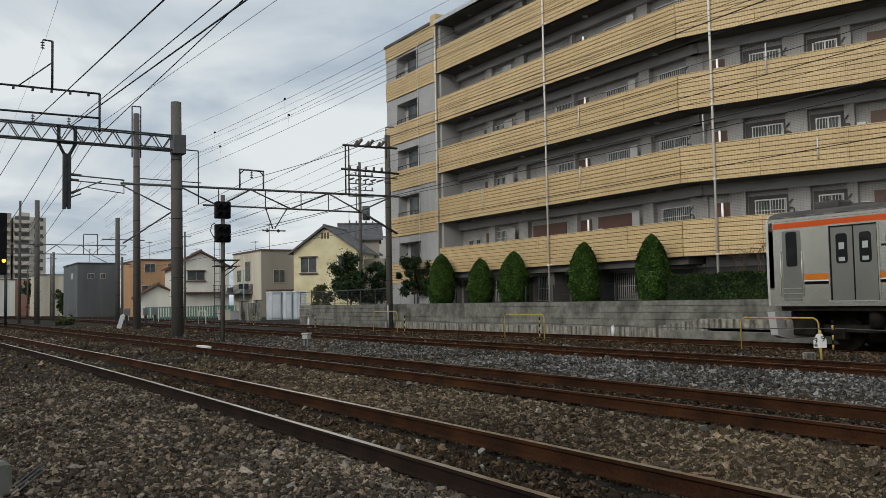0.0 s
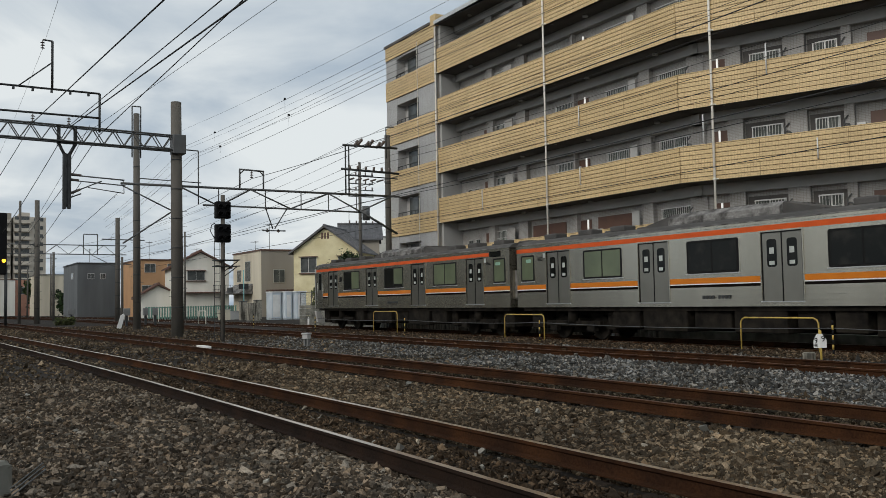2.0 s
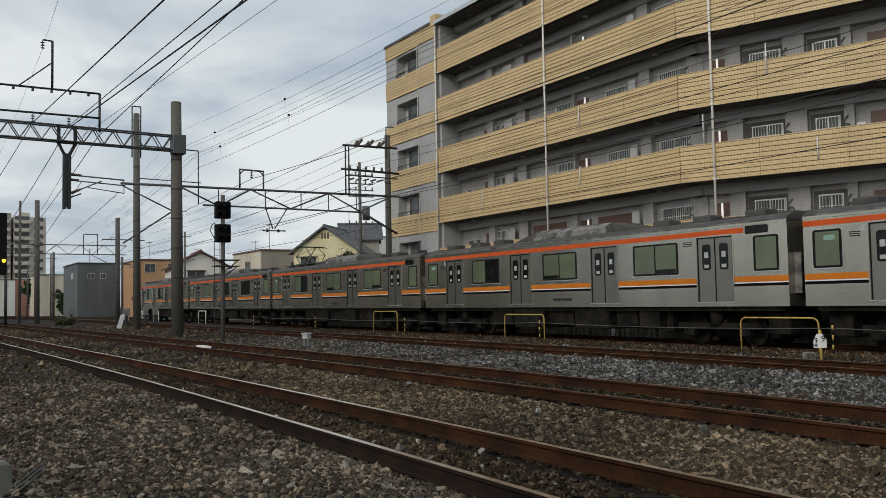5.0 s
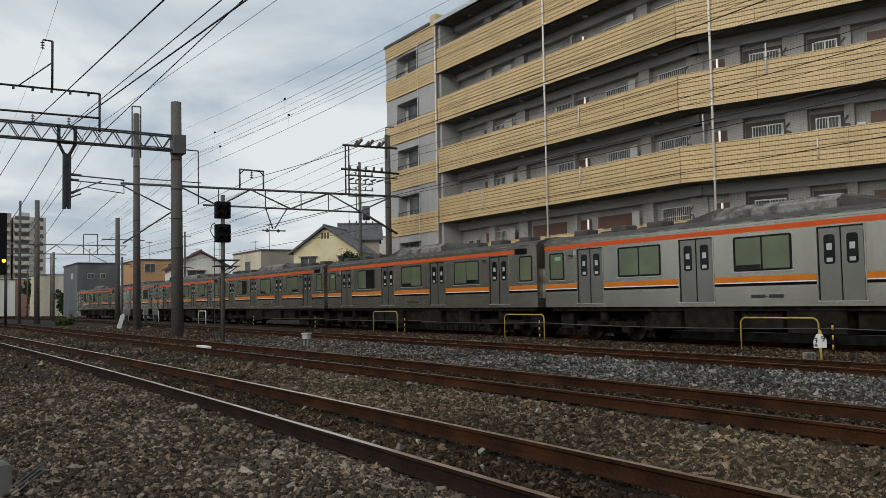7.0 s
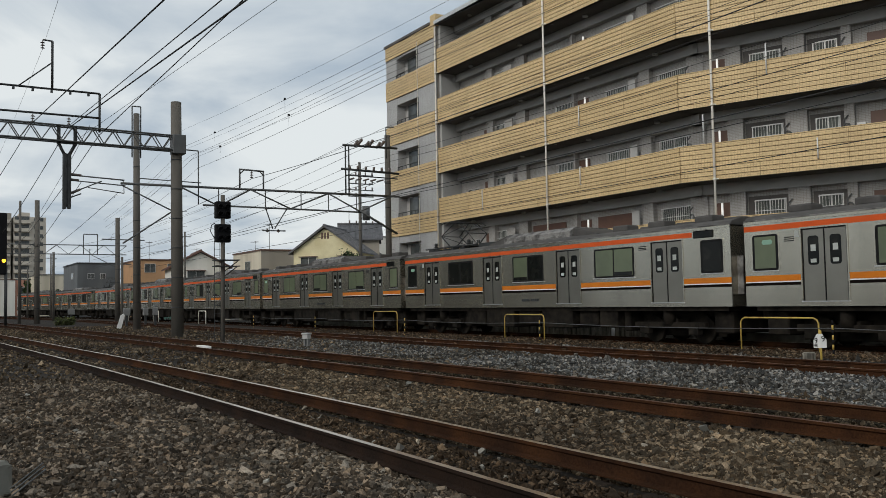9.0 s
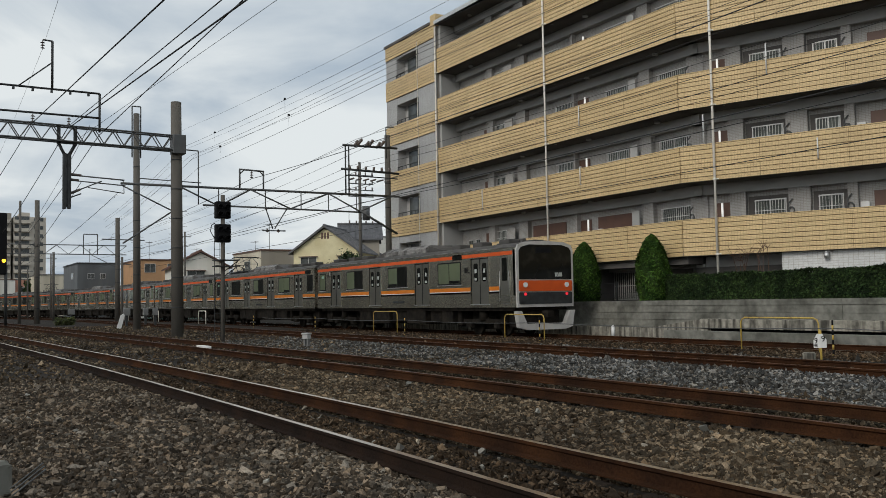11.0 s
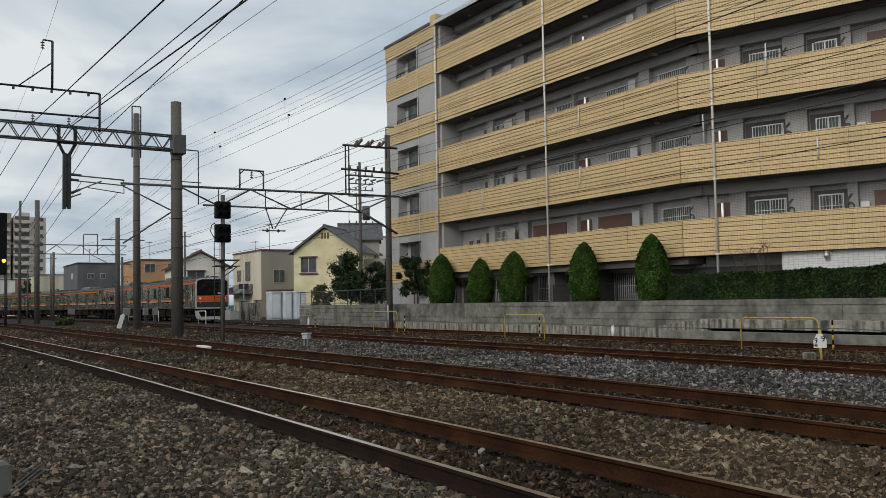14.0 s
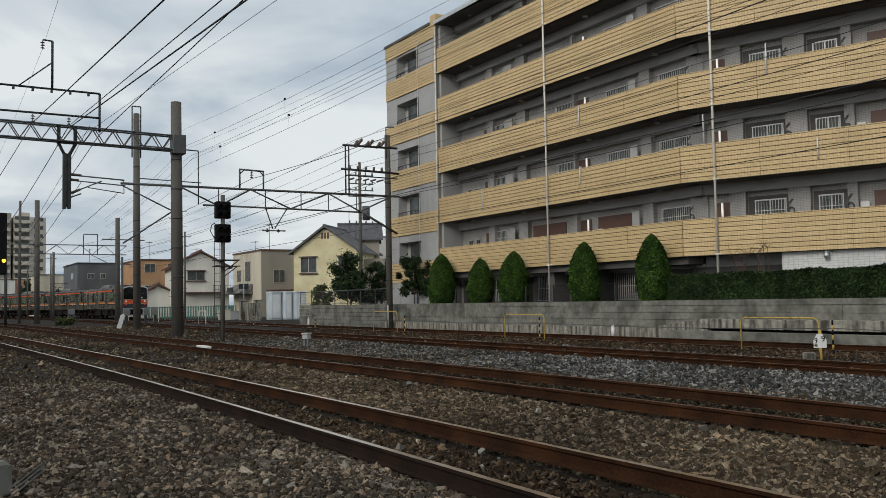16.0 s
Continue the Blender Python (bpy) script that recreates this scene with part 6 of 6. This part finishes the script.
    rod(bm, (0.2, 0.03, 5.43), (0.26, 0.03, 5.43), 0.15, 12)
    part("lamp", bm, M_SIGY, h, "lit amber lamp")
    # slanted white post, dwarf cabinet, boxes, board on the sleepers
    p = thing("warning_post", -66.2, 12.65, -0.25, 0, "leaning white track marker post", "post")
    bm = bmesh.new()
    prism(bm, [(-0.2, -0.1), (0.12, -0.1), (0.42, 0.95), (0.32, 1.08), (0.14, 0.98)], -0.04, 0.04)
    part("board", bm, M_WHITE, p)
    d = thing("ground_box", -29.5, 12.0, -0.22, 20, "small pale grey track-side junction box on legs", "equipment box")
    part("box", bx(-0.13, 0.13, -0.1, 0.1, 0.3, 0.46, 0.02, 1), M_BEAM, d)
    part("lid", bx(-0.16, 0.16, -0.12, 0.12, 0.46, 0.52, 0.015, 1), M_BEAM, d)
    for x in (-0.08, 0.08):
        part("leg", bx(x - 0.03, x + 0.04, -0.05, 0.05, -0.1, 0.32), M_PIPE_GREY, d)
    for x, y, z, w in ((-69.8, 13.9, 0.9, 0.5), (-68.0, 14.9, 0.9, 0.35), (-68.0, 15.6, 0.9, 0.35), (-92.0, 13.2, 0.9, 0.6)):
        q = thing("equipment_cabinet", x, y, -0.25, 0, "pale grey track-side cabinet on a post", "equipment box", "track-side cabinets")
        part("cabinet", bx(-0.15, 0.15, -w / 2, w / 2, z, z + 0.55, 0.02, 1), M_PIPE_GREY, q)
        part("leg", bx(-0.08, 0.08, -0.08, 0.08, -0.2, z), M_DARKSTEEL, q)
    q = thing("equipment_cabinet", -80.0, 27.3, -0.25, 0, "pale cream relay cabinet beside the fence", "equipment box", "track-side cabinets")
    part("cabinet", bx(-0.4, 0.4, -0.5, 0.5, 0.1, 1.7, 0.03, 1), M_WALL_LIGHT, q)
    part("base", bx(-0.45, 0.45, -0.55, 0.55, -0.2, 0.1), M_WALL, q)
    b = thing("white_board", -27.4, 7.75, 0.07, 0, "small white flat board on the sleepers", "board")
    part("board", bx(-0.5, 0.5, -0.09, 0.09, -0.2, 0.03, 0.01, 1), M_WHITE, b)
    # concrete stump and loose wire at the near edge
    c = thing("concrete_stump", -8.35, 0.52, -0.25, 25, "rough broken concrete stump in the ballast", "concrete block")
    bm = bx(-0.16, 0.16, -0.18, 0.18, -0.1, 0.34, 0.05, 3)
    for v in bm.verts:
        v.co += Vector((random.uniform(-1, 1), random.uniform(-1, 1), random.uniform(-1, 1))) * 0.012
    part("block", bm, M_WALL, c)
    w = thing("loose_wire", -8.0, 0.8, -0.2, 0, "coil of loose grey fence wire on the stones", "wire coil")
    for k in range(3):
        pts = [(0.1 - 0.09 * k + 0.32 * math.cos(a * 0.3) - 0.3, -0.1 + 0.28 * math.sin(a * 0.3), 0.02 + 0.2 * math.sin(a * 0.32 + 0.3) + 0.012 * k) for a in range(9)]
        part("strand", tube(pts, 0.006, 6), M_STEEL, w)


build_lineside()


# ---- ballast stones: crushed rock, thousands, joined ----
def stones(name, y_of, count, u0, u1, size, seed, material, label, density_far=0.6, blocky=False):
    rng = np.random.default_rng(seed)
    base = np.array([(1, 0, 0), (-1, 0, 0), (0, 1, 0), (0, -1, 0), (0, 0, 1), (0, 0, -1)], float) * 1.25
    tri = np.array([(0, 2, 4), (2, 1, 4), (1, 3, 4), (3, 0, 4), (2, 0, 5), (1, 2, 5), (3, 1, 5), (0, 3, 5)])
    if blocky:
        base = np.array([(x, y, z) for x in (-1, 1) for y in (-1, 1) for z in (-1, 1)], float)
        tri = np.array([(0, 1, 3), (0, 3, 2), (4, 6, 7), (4, 7, 5), (0, 4, 5), (0, 5, 1), (2, 3, 7), (2, 7, 6), (0, 2, 6), (0, 6, 4), (1, 5, 7), (1, 7, 3)])
    m = len(base)
    u = u0 + (u1 - u0) * rng.uniform(0, 1, count) ** density_far
    y = y_of[0] + (y_of[1] - y_of[0]) * rng.uniform(0, 1, count)
    # clear of the rails
    keep = (u < -8.6 + 0.95 * y) & (u < -0.58 * y)
    for ry, rz, *_ in RAILS:
        keep &= np.abs(y - ry) > 0.085
    u, y = u[keep], y[keep]
    n = len(u)
    z = np.array([ground_z(v) for v in y])
    shift = np.array([turn(a) if b < 11 else turn(a) * max(0.0, (14 - b) / 3.0) for a, b in zip(u, y)])
    s = size * rng.lognormal(0, 0.3, n)
    pts = (base[None] + rng.uniform(-0.45, 0.45, (n, m, 3))) * np.stack([rng.uniform(0.8, 1.45, n), rng.uniform(0.7, 1.1, n), rng.uniform(0.4, 0.8, n)], 1)[:, None]
    q = rng.normal(size=(n, 4)) * np.array([1, 0.6, 0.6, 1])
    q /= np.linalg.norm(q, axis=1)[:, None]
    w, a, b, c = q.T
    R = np.stack([1 - 2 * (b * b + c * c), 2 * (a * b - c * w), 2 * (a * c + b * w), 2 * (a * b + c * w), 1 - 2 * (a * a + c * c), 2 * (b * c - a * w), 2 * (a * c - b * w), 2 * (b * c + a * w), 1 - 2 * (a * a + b * b)], 1).reshape(n, 3, 3)
    pts = np.einsum("nij,nkj->nki", R, pts) * s[:, None, None]
    pts += np.stack([u, y + shift, z + s * (rng.uniform(-0.4, 1.2, n) + (0.7 if name == 'pale_pebbles' else 0.0))], 1)[:, None]
    faces = (np.arange(n)[:, None, None] * m + tri[None]).reshape(-1, 3)
    me = bpy.data.meshes.new(name)
    me.vertices.add(n * m)
    me.vertices.foreach_set("co", pts.reshape(-1))
    me.loops.add(faces.size)
    me.loops.foreach_set("vertex_index", faces.reshape(-1).astype(np.int32))
    me.polygons.add(len(faces))
    me.polygons.foreach_set("loop_start", np.arange(0, faces.size, 3, dtype=np.int32))
    me.update(calc_edges=True)
    me.shade_flat()
    me.materials.append(material)
    tagged(new(name, me), label, "ballast", kind="stuff")


stones("ballast_stones", (0.3, 3.72), 112000, -21, -5, 0.015, 1, M_STONE_NEAR, "grey-brown crushed ballast beside the near rails", 0.55, True)
stones("ballast_stones", (3.85, 4.88), 15000, -24, -4, 0.0165, 2, M_STONE_RUST, "dark oily ballast between the near rails")
stones("ballast_stones", (5.0, 7.9), 108000, -23, -3.2, 0.0145, 3, M_STONE, "grey-brown crushed ballast between two tracks", 0.55, True)
stones("ballast_stones", (8.05, 9.05), 8000, -26, -4, 0.019, 4, M_STONE_RUST, "rust-brown ballast between the second track's rails")
stones("ballast_stones", (9.2, 11.4), 44000, -32, -5, 0.019, 5, M_STONE, "brownish ballast shoulder behind the second track")
stones("ballast_stones", (10.8, 14.5), 68000, -38, -6, 0.0225, 6, M_STONE_BLUE, "fresh blue-grey ballast between the tracks")
stones("ballast_stones", (14.6, 15.65), 7000, -36, -8, 0.025, 7, M_STONE_RUST, "rusty ballast between the third track's rails")
stones("ballast_stones", (15.75, 17.6), 22000, -40, -9, 0.025, 8, M_STONE_BLUE, "fresh blue-grey ballast beside the third track")
stones("ballast_stones", (17.2, 23.4), 34000, -48, -10, 0.0235, 9, M_STONE_RUST, "brown ballast round the far track")
stones("ballast_stones", (0.3, 14.5), 30000, -75, -19, 0.03, 10, M_STONE, "distant grey-brown ballast among the tracks", 1.0)
M_PALE = mat("pale_pebble", (0.3, 0.285, 0.25), 0.9, col2=(0.2, 0.19, 0.165), scale=3, rand=0.3, island=True, spec=0.06)
stones("pale_pebbles", (3.9, 7.8), 260, -22, -3.5, 0.0165, 31, M_PALE, "scattered pale pebbles lying on the ballast", 0.6, True)
stones("pale_pebbles", (0.6, 3.7), 150, -20, -5, 0.014, 32, M_PALE, "scattered pale pebbles lying on the ballast", 0.6, True)


def motions():
    for i, car in enumerate(TRAIN):
        rows = []
        for k in range(0, 33):
            t = k * 0.5
            rows.append((t, car_pose(head(t) + 10.0 + 20.0 * i, i == 0)))
        walk(car, rows)


motions()
